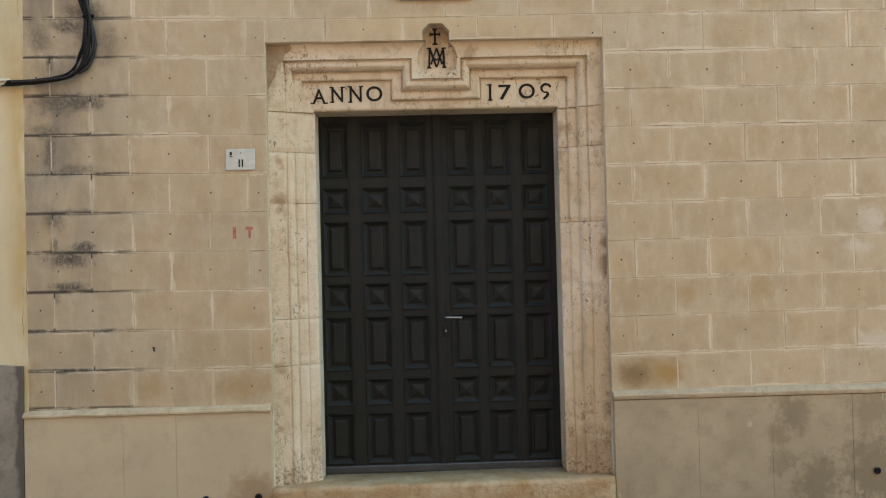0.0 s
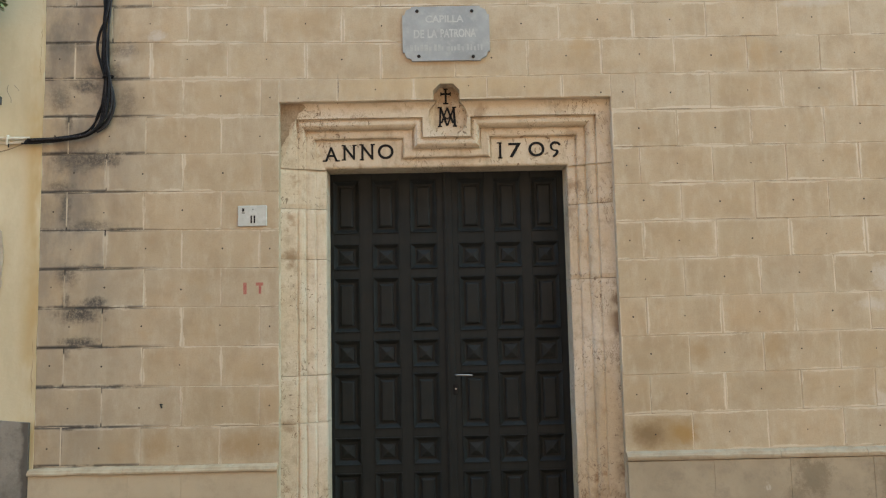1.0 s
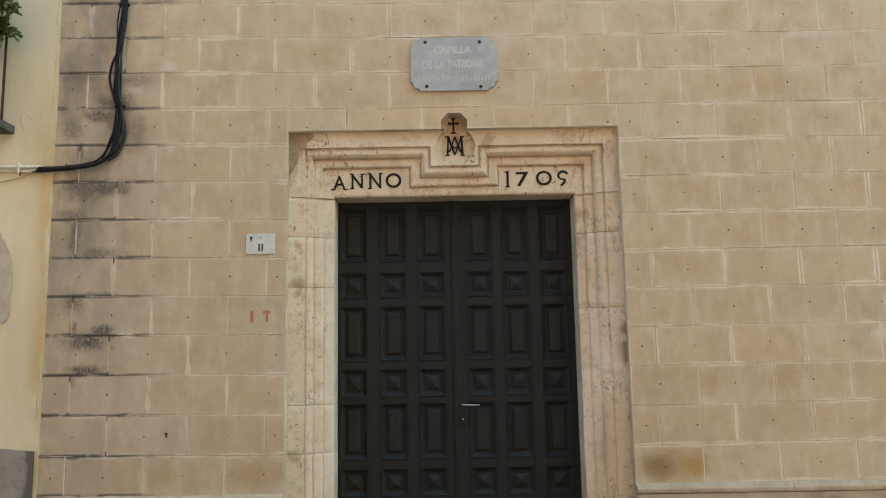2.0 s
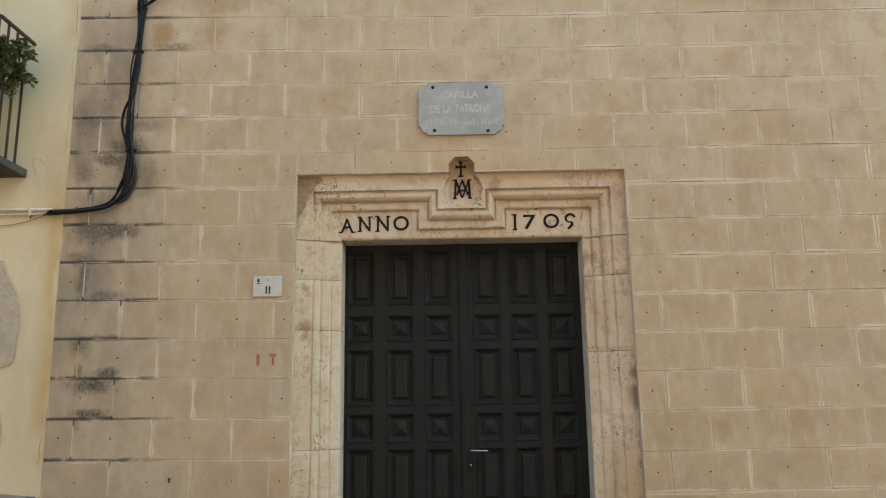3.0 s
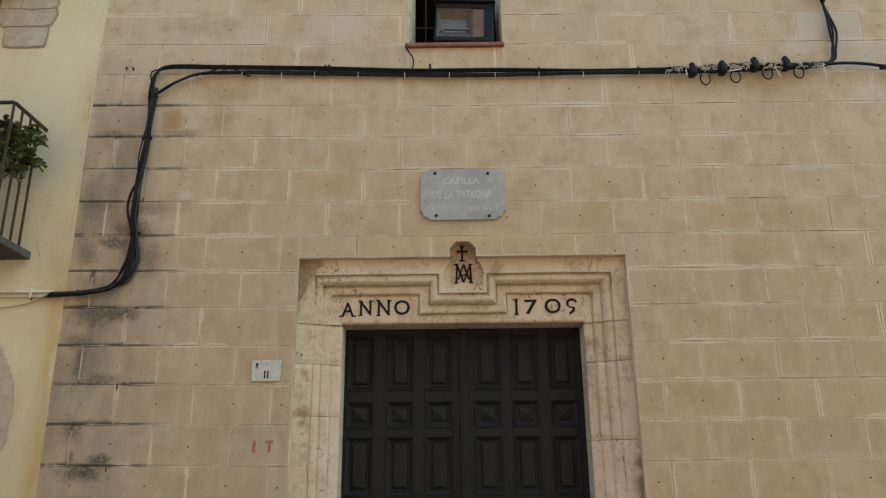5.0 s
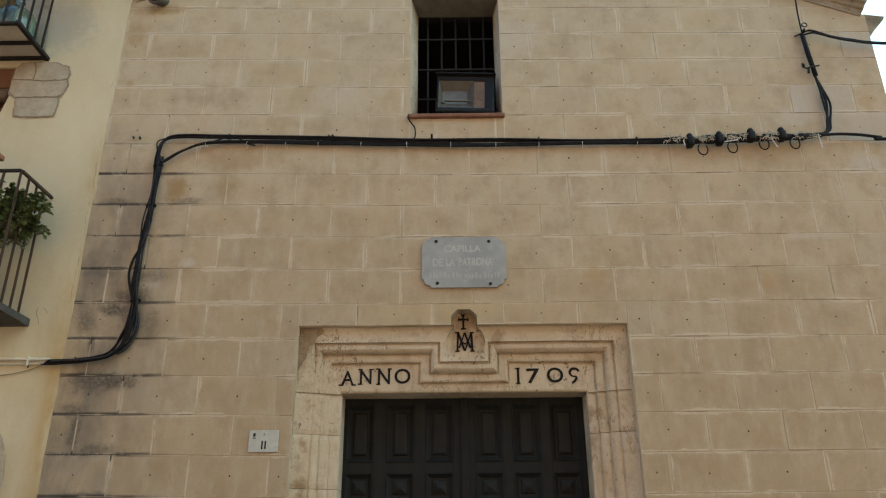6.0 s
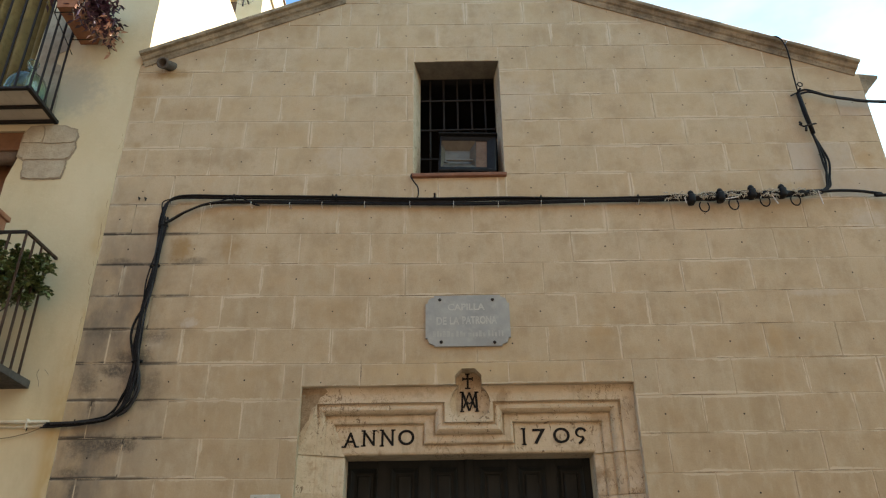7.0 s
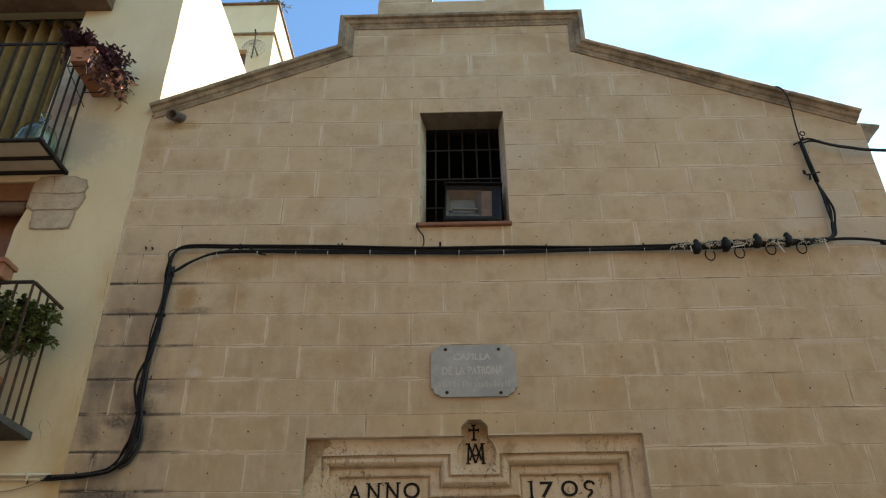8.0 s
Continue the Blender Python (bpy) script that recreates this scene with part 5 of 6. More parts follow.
for x, z, l, lean in ((2.715, 4.40, 0.10, 0.01), (2.36, 4.37, 0.06, 0.03), (1.70, 4.36, 0.03, 0.004)):
    part("tie_tail", tube([(x, -0.075, z + 0.02), (x + lean, -0.08, z - l)], 0.0045, 5), WHITE_TIE, splice, "white plastic tie")
part("tie_tail", tube([(1.98, -0.085, 4.352), (2.10, -0.085, 4.372)], 0.004, 5), WHITE_TIE, splice, "white plastic tie")

riser = thing("riser_cables", "black cables rising beside the gable's end to an iron bracket", "cable bundle")
for n, (a, b) in enumerate(((0.0, -0.012), (0.014, 0.036), (-0.010, 0.010))):
    pts = [(2.735, -0.045, 4.425), (2.815 + a, -0.042, 4.470), (2.838 + a, -0.040, 4.56), (2.845 + b, -0.040, 4.707), (2.834 + b * 0.4, -0.040, 4.85), (2.815, -0.040, 4.98), (2.803 - a, -0.040, 5.204), (2.793, -0.045, 5.37)]
    part("strand", tube(smooth_path(pts, 6), 0.0090, 7), CABLE, riser, smooth=True)
part("sleeve", tube([(2.822, -0.04, 4.97), (2.800, -0.04, 5.22), (2.790, -0.042, 5.36)], 0.018, 8), CABLE, riser, smooth=True)
part("thin_lead", tube(smooth_path([(2.790, -0.045, 5.36), (2.783, -0.06, 5.55), (2.778, -0.085, 5.72), (2.768, -0.092, 5.83), (2.745, -0.088, 5.915), (2.705, -0.06, 5.965), (2.66, 0.02, 5.975)], 6), 0.0062, 6), CABLE, riser, smooth=True)
for pts in ([(2.79, -0.05, 5.38), (2.86, -0.055, 5.395), (3.00, -0.06, 5.335), (3.149, -0.06, 5.300), (3.446, -0.06, 5.262), (4.6, -0.10, 5.20), (9.0, -0.3, 5.40)], [(2.79, -0.05, 5.355), (2.88, -0.055, 5.372), (3.02, -0.065, 5.315), (3.16, -0.065, 5.282), (3.446, -0.065, 5.245), (4.6, -0.10, 5.17), (9.0, -0.3, 5.38)]):
    part("service_line", tube(smooth_path(pts, 6), 0.0085, 7), CABLE, riser, smooth=True)
part("service_line", tube(smooth_path([(2.74, -0.045, 4.430), (2.90, -0.045, 4.437), (3.05, -0.045, 4.428), (3.20, -0.05, 4.402), (3.40, -0.06, 4.39), (6.0, -0.15, 4.50)], 6), 0.012, 7), CABLE, riser, smooth=True)
bm = tube([(2.80, 0.01, 5.395), (2.80, -0.075, 5.395)], 0.009, 7)
add_tube(bm, [(2.806 + 0.020 * math.cos(a), -0.075, 5.435 + 0.020 * math.sin(a)) for a in (radians(d) for d in range(0, 361, 20))], 0.005, 6)
add_tube(bm, [(2.74, -0.01, 5.372), (2.80, -0.05, 5.380)], 0.007, 6)
part("bracket", bm, IRON, riser)
bm = tube([(2.745, -0.02, 5.075), (2.755, -0.055, 5.030), (2.80, -0.055, 5.045), (2.862, -0.05, 5.060)], 0.007, 6)
add_tube(bm, [(2.745, -0.03, 5.09), (2.742, -0.05, 5.060)], 0.010, 6)
add_tube(bm, [(2.775, -0.05, 5.03), (2.762, -0.06, 4.985)], 0.010, 6)
part("bracket", bm, IRON, riser)

# ---- neighbouring house ----
house = thing("neighbouring_house", "cream plastered house with balconies joined to the chapel", "house")
NX0, NX1, NTOP = -9.0, -2.715, 8.25
low_open = [(-4.70, 3.05), (-3.600, 3.05), (-3.592, 4.70), (-3.56, 4.83), (-3.545, 4.90), (-3.545, 5.165), (-4.70, 5.165)]
up_open = [(-4.90, 5.24), (-3.655, 5.24), (-3.640, 6.2), (-3.585, 7.30), (-4.90, 7.30)]
edge = []
for k in range(60):
    z = NTOP - (NTOP - GROUND) * k / 59
    edge.append((NX1 + 0.016 * noise.noise(Vector((0, 0, z * 1.4))) + 0.006 * noise.noise(Vector((3, 0, z * 7))) + (0.0 if z < 5.95 else 0.045), z))
part("wall", prism([(NX0, GROUND), (NX0, NTOP), *edge], [low_open[::-1], up_open[::-1]], -0.005, 0.36), PLASTER, house)
part("side_wall", box(-3.0, -2.675, 0.361, 9.0, 5.2, NTOP), PLASTER, house, "sunlit plain side wall")
part("roof_terrace", box(NX0, -3.001, 0.361, 9.0, NTOP - 0.3, NTOP - 0.02), ROOF_TILE, house)
bm = prism([(NX0, GROUND), (NX0, 0.90), (-3.4, 0.895), (-2.96, 0.885), (-2.78, 0.868), (-2.737, 0.864), (-2.741, GROUND)], [], -0.030, -0.0101)
part("cement_skirt", bm, CEMENT, house, "grey cement skirting with dark damp edge")
for name, outline, y in (("bare_stone", [(-3.540, 5.045), (-3.535, 5.12), (-3.49, 5.19), (-3.40, 5.200), (-3.372, 5.12), (-3.378, 5.036)], -0.016),
                         ("bare_stone", [(-3.368, 5.034), (-3.362, 5.12), (-3.385, 5.202), (-3.28, 5.205), (-3.21, 5.19), (-3.12, 5.150), (-3.098, 5.09), (-3.115, 5.038), (-3.24, 5.028)], -0.019),
                         ("bare_stone", [(-3.548, 4.925), (-3.542, 5.036), (-3.372, 5.026), (-3.24, 5.020), (-3.115, 5.030), (-3.100, 4.99), (-3.118, 4.90), (-3.16, 4.878), (-3.30, 4.874), (-3.49, 4.878)], -0.017),
                         ("rubble_mortar", [(-3.556, 4.90), (-3.55, 5.12), (-3.505, 5.205), (-3.30, 5.217), (-3.205, 5.204), (-3.106, 5.162), (-3.084, 5.09), (-3.098, 5.04), (-3.086, 4.99), (-3.104, 4.89), (-3.135, 4.86), (-3.132, 4.79), (-3.148, 4.688), (-3.30, 4.682), (-3.474, 4.690), (-3.488, 4.862)], -0.0105),
                         ("bare_stone", [(-3.475, 4.864), (-3.15, 4.858), (-3.145, 4.80), (-3.160, 4.70), (-3.30, 4.694), (-3.462, 4.702)], -0.016),
                         ("bare_stone", [(-3.10, 2.40), (-3.045, 2.30), (-2.985, 2.18), (-2.958, 2.10), (-2.952, 1.90), (-2.958, 1.75), (-2.985, 1.70), (-3.06, 1.685), (-3.60, 1.68), (-3.60, 2.42)], -0.014),
                         ("bare_stone", [(-3.02, 1.40), (-2.992, 1.26), (-3.000, 1.14), (-3.05, 1.10), (-3.6, 1.10), (-3.6, 1.42)], -0.014),
                         ("weathered_stone", [(-3.625, 5.28), (-3.63, 6.25), (-3.60, 6.50), (-3.50, 6.42), (-3.43, 6.27), (-3.36, 6.24), (-3.37, 6.02), (-3.44, 5.97), (-3.46, 5.87), (-3.40, 5.84), (-3.36, 5.60), (-3.34, 5.30)], -0.012)):
    fine = []
    for (xa, za), (xb, zb) in zip(outline, outline[1:] + outline[:1]):
        for k in range(7):
            f = k / 7
            x, z = xa + (xb - xa) * f, za + (zb - za) * f
            fine.append((x + 0.008 * noise.noise(Vector((x * 14, z * 14, 2))) + 0.007 * noise.noise(Vector((x * 45, z * 45, 4))), z + 0.008 * noise.noise(Vector((x * 14, z * 14, 7))) + 0.007 * noise.noise(Vector((x * 45, z * 45, 8)))))
    bm = prism(fine, [], y, -0.008)
    part(name, bm, {"rubble_mortar": RUBBLE_MORTAR, "weathered_stone": GREY_STONE}.get(name, ROUGH_STONE), house, "dark crumbling mortar round bare stones" if name == "rubble_mortar" else "bare grey stone left unplastered")

for pts in ([(-2.955, 3.130), (-2.962, 3.095), (-2.950, 3.062), (-2.935, 3.035), (-2.932, 3.005)], [(-2.915, 3.125), (-2.895, 3.105), (-2.880, 3.085)]):
    part("crack", tube(smooth_path([(x, -0.0045, z) for x, z in pts], 5), 0.0022, 5), CEMENT, house, "fine crack in the plaster")

for seed, z0, z1 in ((1, 4.02, 4.50), (2, 3.70, 3.98), (3, 3.18, 3.52), (4, 4.95, 5.12), (5, 0.95, 1.42)):
    pts = []
    for k in range(15):
        z = z0 + (z1 - z0) * k / 14
        pts.append((-2.738 + 0.016 * noise.noise(Vector((seed, z * 9, 0))) + 0.010 * noise.noise(Vector((seed, z * 31, 5))), -0.0045, z))
    part("crack", tube(pts, [0.0006 + 0.0038 * abs(noise.noise(Vector((seed, k * 0.9, 3)))) * (0 < k < 14) for k in range(15)], 5), FLAKE, house, "brown crack along the corner")

# lower balcony door, blind and frame
lower = thing("balcony_door", "brown wooden balcony door with a rolled blind under its lintel", "door")
part("lintel_beam", box(-4.70, -3.548, 0.01, 0.28, 4.985, 5.162, 0.006), WOOD, lower)
part("blind_roll", tube([(-4.70, 0.05, 4.93), (-3.575, 0.05, 4.93)], 0.058, 14), OLD_WOOD, lower, "rolled slatted blind", True)
part("frame", box(-3.70, -3.602, 0.15, 0.23, 3.06, 4.98, 0.005), WOOD, lower)
part("leaf", box(-4.69, -3.702, 0.19, 0.23, 3.06, 4.98, 0.004), WOOD, lower)
part("dark_inside", box(-4.9, -3.4, 0.37, 0.9, 3.0, 5.2), DARK, lower)

upper = thing("balcony_curtain", "long ochre curtain hanging in folds in a balcony doorway", "curtain")
bm = bmesh.new()
levels = []
for zi in range(9):
    z = 5.27 + zi * 0.246
    levels.append([(-4.88 + 1.25 * k / 90, 0.200 + (0.060 + 0.014 * math.sin(zi * 0.4)) * math.sin(k * 0.62 + 0.8 * math.sin(k * 0.23) + 0.14 * zi) + 0.012 * math.sin(k * 0.19), z) for k in range(91)])
ring_loft(bm, levels)
ob = part("cloth", bm, CURTAIN, upper, smooth=True)
thick = ob.modifiers.new("thickness", "SOLIDIFY")
thick.thickness = 0.003
part("rod", tube([(-4.88, 0.165, 7.25), (-3.65, 0.165, 7.25)], 0.012, 8), IRON, upper)
part("dark_inside", box(-5.0, -3.5, 0.37, 0.9, 5.2, 7.2), DARK, upper)

eave = thing("wooden_canopy", "weathered brown wooden canopy board above the upper balcony", "canopy")
for x0, x1 in ((-5.2, -4.25), (-4.246, -3.335)):
    part("board", box(x0, x1, -0.18, -0.006, 7.170, 7.235, 0.010, 2), OLD_WOOD, eave)
    part("fascia", box(x0, x1, -0.16, -0.006, 7.236, 7.33, 0.012, 2), OLD_WOOD, eave)


def balcony(name, label, xr, xl, depth, floor, rail, bars_front, bars_side, floor_kind):
    metal = IRON if floor_kind == "tile" else RUSTY_IRON
    ob = thing(name, label, "balcony")
    y = -depth
    bm = box(xl, xr, y - 0.009, y + 0.009, rail - 0.012, rail + 0.012, 0.003)
    part("front_rail", bm, IRON, ob)
    part("side_rail", box(xr - 0.010, xr + 0.010, y + 0.010, -0.004, rail - 0.012, rail + 0.012, 0.003), metal, ob)
    for n in range(bars_front):
        x = xr - 0.001 - 0.118 * n
        part("bar", box(x - 0.007, x + 0.007, y - 0.006, y + 0.006, floor + 0.01, rail - 0.013), metal, ob)
    for n in range(bars_side):
        yy = y + depth * (n + 1) / (bars_side + 1.0) * 0.98
        part("bar", box(xr - 0.006, xr + 0.006, yy - 0.007, yy + 0.007, floor + 0.01, rail - 0.013), metal, ob)
    if floor_kind == "tile":
        for n in range(10):
            x1 = xr - 0.026 - 0.20 * n
            for a, b in ((y + 0.03, y + 0.232), (y + 0.236, -0.012)):
                part("floor_tile", box(x1 - 0.197, x1, a, b, floor + 0.004, floor + 0.022), FLOOR_TILE, ob)
        for a, b in ((y - 0.016, y + 0.016), (y + 0.215, y + 0.245), (-0.045, -0.011)):
            part("frame_bar", box(xl, xr + 0.004, a, b, floor - 0.020, floor + 0.003, 0.003), IRON, ob)
        part("frame_side", box(xr - 0.018, xr + 0.016, y - 0.016, 0.02, floor - 0.022, floor + 0.012, 0.003), IRON, ob)
    else:
        bm = bmesh.new()
        levels = []
        for n in range(24):
            x = xr + 0.03 - (xr - xl) * n / 23
            w = 0.012 * noise.noise(Vector((x * 6, 1, 1)))
            levels.append([(x, -0.006, floor - 0.055), (x, y + 0.03, floor - 0.045 + w * 0.6), (x, y - 0.03 + w, floor - 0.025), (x, y - 0.03 + w, floor), (x, -0.006, floor)])
        rows = ring_loft(bm, levels, True)
        bm.faces.new(rows[0])
        bm.faces.new(rows[-1])
        part("slab", bm, SLAB_DARK, ob, "crumbling thin dark slab")
    return ob


balcony("balcony", "lower iron balcony with a thin crumbling slab", -3.025, -4.9, 0.432, 3.045, 3.985, 12, 3, "slab")
balcony("balcony", "upper iron balcony with a tiled see-through floor frame", -3.305, -5.1, 0.450, 5.245, 6.285, 12, 3, "tile")


# ---- plants and pots ----
def add_leaf(bm, at, way, length, width, fold=0.3, droop_by=0.2):
    """A pointed leaf of four faces, folded along its rib."""
    way = Vector(way).normalized()
    side = way.cross(Vector((0, 0, 1)))
    side = side.normalized() if side.length > 0.1 else Vector((1, 0, 0))
    up = side.cross(way)
    at = Vector(at)
    a = bm.verts.new(at)
    rib = bm.verts.new(at + way * length * 0.5 - up * fold * width * 0.5)
    tip = bm.verts.new(at + way * length - Vector((0, 0, droop_by * length)))
    l = bm.verts.new(at + way * length * 0.45 + side * width * 0.5)
    r = bm.verts.new(at + way * length * 0.45 - side * width * 0.5)
    for f in ((a, l, rib), (a, rib, r), (l, tip, rib), (rib, tip, r)):
        bm.faces.new(f)


def shrub(name, label, roots, spread, count, seed, length, width, leaf_mats, stem_r=0.004):
    rng = random.Random(seed)
    ob = thing(name, label, "plant")
    stems = bmesh.new()
    crowns = [bmesh.new() for _ in leaf_mats]
    for n in range(count):
        root = Vector(rng.choice(roots))
        d = spread(rng)
        path = smooth_path([root, root + d * 0.45 + Vector((0, 0, 0.05)), root + d], 4)
        add_tube(stems, path, [stem_r * (1 - 0.7 * k / len(path)) for k in range(len(path))], 5)
        for k, q in enumerate(path):
            if k < 2:
                continue
            for _ in range(2):
                way = Vector((rng.gauss(0, 1), rng.gauss(0, 1), rng.gauss(0.1, 0.8)))
                # with two leaf colours, low tips near the wall take the painted-sun one
                which = min(len(leaf_mats) - 1, int(rng.random() * len(leaf_mats))) if len(leaf_mats) < 2 else (1 if q.z < root.z - 0.06 and q.y > -0.30 and rng.random() < 0.6 else 0)
                add_leaf(crowns[which], q, way, length * rng.uniform(0.7, 1.25), width * rng.uniform(0.8, 1.2))
    part("stems", stems, STEM, ob)
    for bm, mat in zip(crowns, leaf_mats):
        part("leaves", bm, mat, ob)
    return ob


crown_rng = random.Random(21)
crown = []
while len(crown) < 90:
    a, b, c = (crown_rng.uniform(-1, 1) for _ in range(3))
    if a * a + b * b + c * c < 1:
        crown.append((-3.24 + 0.33 * a - 0.05 * c, -0.29 + 0.20 * b, 3.69 + 0.20 * c + 0.04 * math.sin(9 * a)))
bush = shrub("balcony_shrub", "leafy green shrub growing through the lower balcony rail", crown,
             lambda g: Vector((g.uniform(-0.08, 0.09), g.uniform(-0.07, 0.07), g.uniform(-0.06, 0.09))), 330, 3, 0.034, 0.036, [LEAF_GREEN], 0.0025)
for x, y, z in crown[::10]:
    part("branch", tube(smooth_path([(-3.33, -0.25, 3.33), (0.5 * (x - 3.33), 0.5 * (y - 0.25), 0.5 * (z + 3.36)), (x, y, z)], 4), [0.007, 0.0065, 0.006, 0.0055, 0.005, 0.0045, 0.004, 0.0035, 0.003], 6), STEM, bush)
pot = thing("flower_pot", "round terracotta pot on the lower balcony", "flower pot")
part("body", lathe([(0.09, 0.0), (0.115, 0.10), (0.14, 0.26), (0.158, 0.262), (0.158, 0.31), (0.140, 0.312), (0.132, 0.28)], (-3.33, -0.25, 3.046), 28), TERRACOTTA, pot, smooth=True)
part("soil", lathe([(0.131, 0.0), (0.09, 0.012)], (-3.33, -0.25, 3.322), 20), SOIL, pot)
rail_pot = thing("rail_planter", "small terracotta planter on the lower balcony rail", "planter")
bm = box(-3.60, -3.235, -0.50, -0.36, 4.0, 4.13, 0.012, 2)
add_box(bm, -3.615, -3.22, -0.515, -0.345, 4.105, 4.145, 0.008, 2)
part("trough", bm, TERRACOTTA, rail_pot)
shrub("planter_flowers", "few pale flowers and leaves in the rail planter", [(-3.42, -0.43, 4.13), (-3.52, -0.43, 4.13)], lambda g: Vector((g.uniform(-0.12, 0.1), g.uniform(-0.08, 0.08), g.uniform(0.04, 0.16))), 10, 8, 0.04, 0.02, [LEAF_GREEN])

box_pot = thing("flower_trough", "long terracotta trough hung along the upper balcony's side rail", "planter")
bm = bmesh.new()
ring_loft(bm, [[(-3.285 + a, y, 6.055 + h) for a, h in ((0.02, 0.0), (0.165, 0.0), (0.185, 0.13), (0.198, 0.135), (0.198, 0.165), (-0.012, 0.165), (-0.012, 0.135), (0.0, 0.13))] for y in (-0.47, -0.455, -0.04, -0.025)], True)
for row in ((0, 8), (24, 32)):
    bm.verts.ensure_lookup_table()
    bm.faces.new([bm.verts[k] for k in range(*row)])
part("trough", bm, TERRACOTTA, box_pot)
part("soil", box(-3.275, -3.105, -0.44, -0.05, 6.205, 6.224), SOIL, box_pot)
bm = bmesh.new()
for y in (-0.42, -0.10):
    add_tube(bm, [(-3.30, y, 6.17), (-3.302, y, 6.045), (-3.10, y, 6.045), (-3.075, y, 6.20)], 0.005, 6)
add_tube(bm, [(-3.302, -0.44, 6.045), (-3.302, -0.05, 5.92)], 0.004, 5)
part("hanger", bm, IRON, box_pot)
shrub("trailing_plant", "dark purple trailing plant in the trough, its dry pinkish tips coloured as if sunlit", [(-3.24, -0.42, 6.225), (-3.17, -0.32, 6.225), (-3.14, -0.20, 6.225), (-3.13, -0.12, 6.225)],
      lambda g: (lambda a: Vector((a, g.uniform(-0.08, 0.10), g.uniform(0.02, 0.20) if a < 0.10 else g.uniform(-0.36, 0.14))))(g.uniform(-0.22, 0.22)), 200, 6, 0.066, 0.026, [LEAF_PURPLE, LEAF_DRY_SUNLIT], 0.004)

jug = thing("demijohn", "large aqua glass demijohn standing on the upper balcony", "demijohn")
part("bottle", lathe([(0.10, 0.0), (0.155, 0.03), (0.17, 0.12), (0.165, 0.20), (0.13, 0.29), (0.07, 0.345), (0.040, 0.375), (0.036, 0.45), (0.047, 0.455), (0.047, 0.475), (0.034, 0.478), (0.028, 0.45), (0.032, 0.375), (0.06, 0.338), (0.12, 0.285), (0.155, 0.20), (0.16, 0.12), (0.145, 0.035), (0.09, 0.01)], (-3.535, -0.16, 5.268), 32), GREEN_GLASS, jug, smooth=True)

# ---- conduit on the house wall ----
conduit = thing("wall_conduit", "cream painted conduit with thin wires clipped to the house wall", "conduit")
part("pipe", tube([(-9.0, -0.024, 2.770), (-3.2, -0.024, 2.757), (-2.79, -0.026, 2.752)], 0.011, 8), CONDUIT, conduit, smooth=True)
part("wire", tube(smooth_path([(-9.0, -0.022, 2.74), (-3.2, -0.022, 2.722), (-2.95, -0.022, 2.722), (-2.78, -0.026, 2.738)], 6), 0.006, 6), CONDUIT, conduit)
part("wire", tube(smooth_path([(-4.5, -0.02, 2.66), (-3.6, -0.02, 2.635), (-3.15, -0.02, 2.643), (-2.95, -0.022, 2.672), (-2.82, -0.025, 2.718)], 6), 0.0035, 5), weathered("tan_wire_sheath", (0.25, 0.19, 0.11), (0.3, 0.23, 0.14), (0.2, 0.15, 0.09), 9.0, 0.7, 0.1), conduit)
for x in (-2.936, -3.9):
    part("clip", box(x - 0.006, x + 0.006, -0.040, -0.010, 2.705, 2.775, 0.002), CONDUIT, conduit)
    part("nail", tube([(x + 0.01, -0.03, 2.712), (x + 0.012, -0.035, 2.690)], 0.004, 5), IRON, conduit)

# ---- set-back top storey behind ----
attic = thing("roof_storey", "set-back cream top storey of the house with a small window", "building")
attic_hole = [(-3.685, 10.20), (-3.475, 10.20), (-3.475, 10.725), (-3.685, 10.725)]
part("wall", prism([(-7.5, NTOP), (-3.06, NTOP), (-3.06, 11.78), (-7.5, 11.78)], [attic_hole], 4.0, 4.3), PLASTER, attic)
part("side_wall", box(-3.36, -3.061, 4.301, 8.0, NTOP, 11.78), PLASTER, attic)
part("ledge", box(-7.5, -3.03, 3.95, 8.0, 11.045, 11.075, 0.006), CORNICE, attic)
part("parapet_cap", box(-7.5, -3.03, 3.96, 8.0, 11.782, 11.82, 0.006), OLD_WOOD, attic)
part("shutter", box(-3.684, -3.476, 4.10, 4.14, 10.201, 10.724), OLD_WOOD, attic)
dish = thing("wire_dish", "round wire mesh dish aerial on the top storey", "aerial")
bm = bmesh.new()
c = Vector((-3.30, 3.72, 10.57))
for k in range(9):
    a = math.pi * k / 9
    add_tube(bm, [c + Vector((0.19 * s * math.cos(a), 0.10 * s * s, 0.19 * s * math.sin(a))) for s in (-1, -0.6, -0.2, 0.2, 0.6, 1)], 0.0026, 4)
for r in (0.06, 0.105, 0.15, 0.19):
    add_tube(bm, [c + Vector((r * math.cos(a), 0.10 * (r / 0.19) ** 2, r * math.sin(a))) for a in (radians(d) for d in range(0, 361, 20))], 0.0032, 4)
part("mesh_reflector", bm, WIRE, dish, "greyed wire mesh")
part("mast", tube([c + Vector((0.02, 0.02, -0.3)), c + Vector((0.02, 0.05, 0.25)), c + Vector((0.02, -0.02, 0.30))], 0.014, 6), IRON, dish)
part("wall_arm", tube([c + Vector((0.02, 0.03, 0.0)), c + Vector((0.02, 0.29, 0.0))], 0.012, 6), IRON, dish)
shrub("terrace_plant", "wispy green plant leaning over the parapet", [(-3.20, 4.1, 11.84)], lambda g: Vector((g.uniform(-0.15, 0.25), g.uniform(-0.2, 0.2), g.uniform(-0.05, 0.18))), 14, 12, 0.12, 0.02, [LEAF_GREEN])

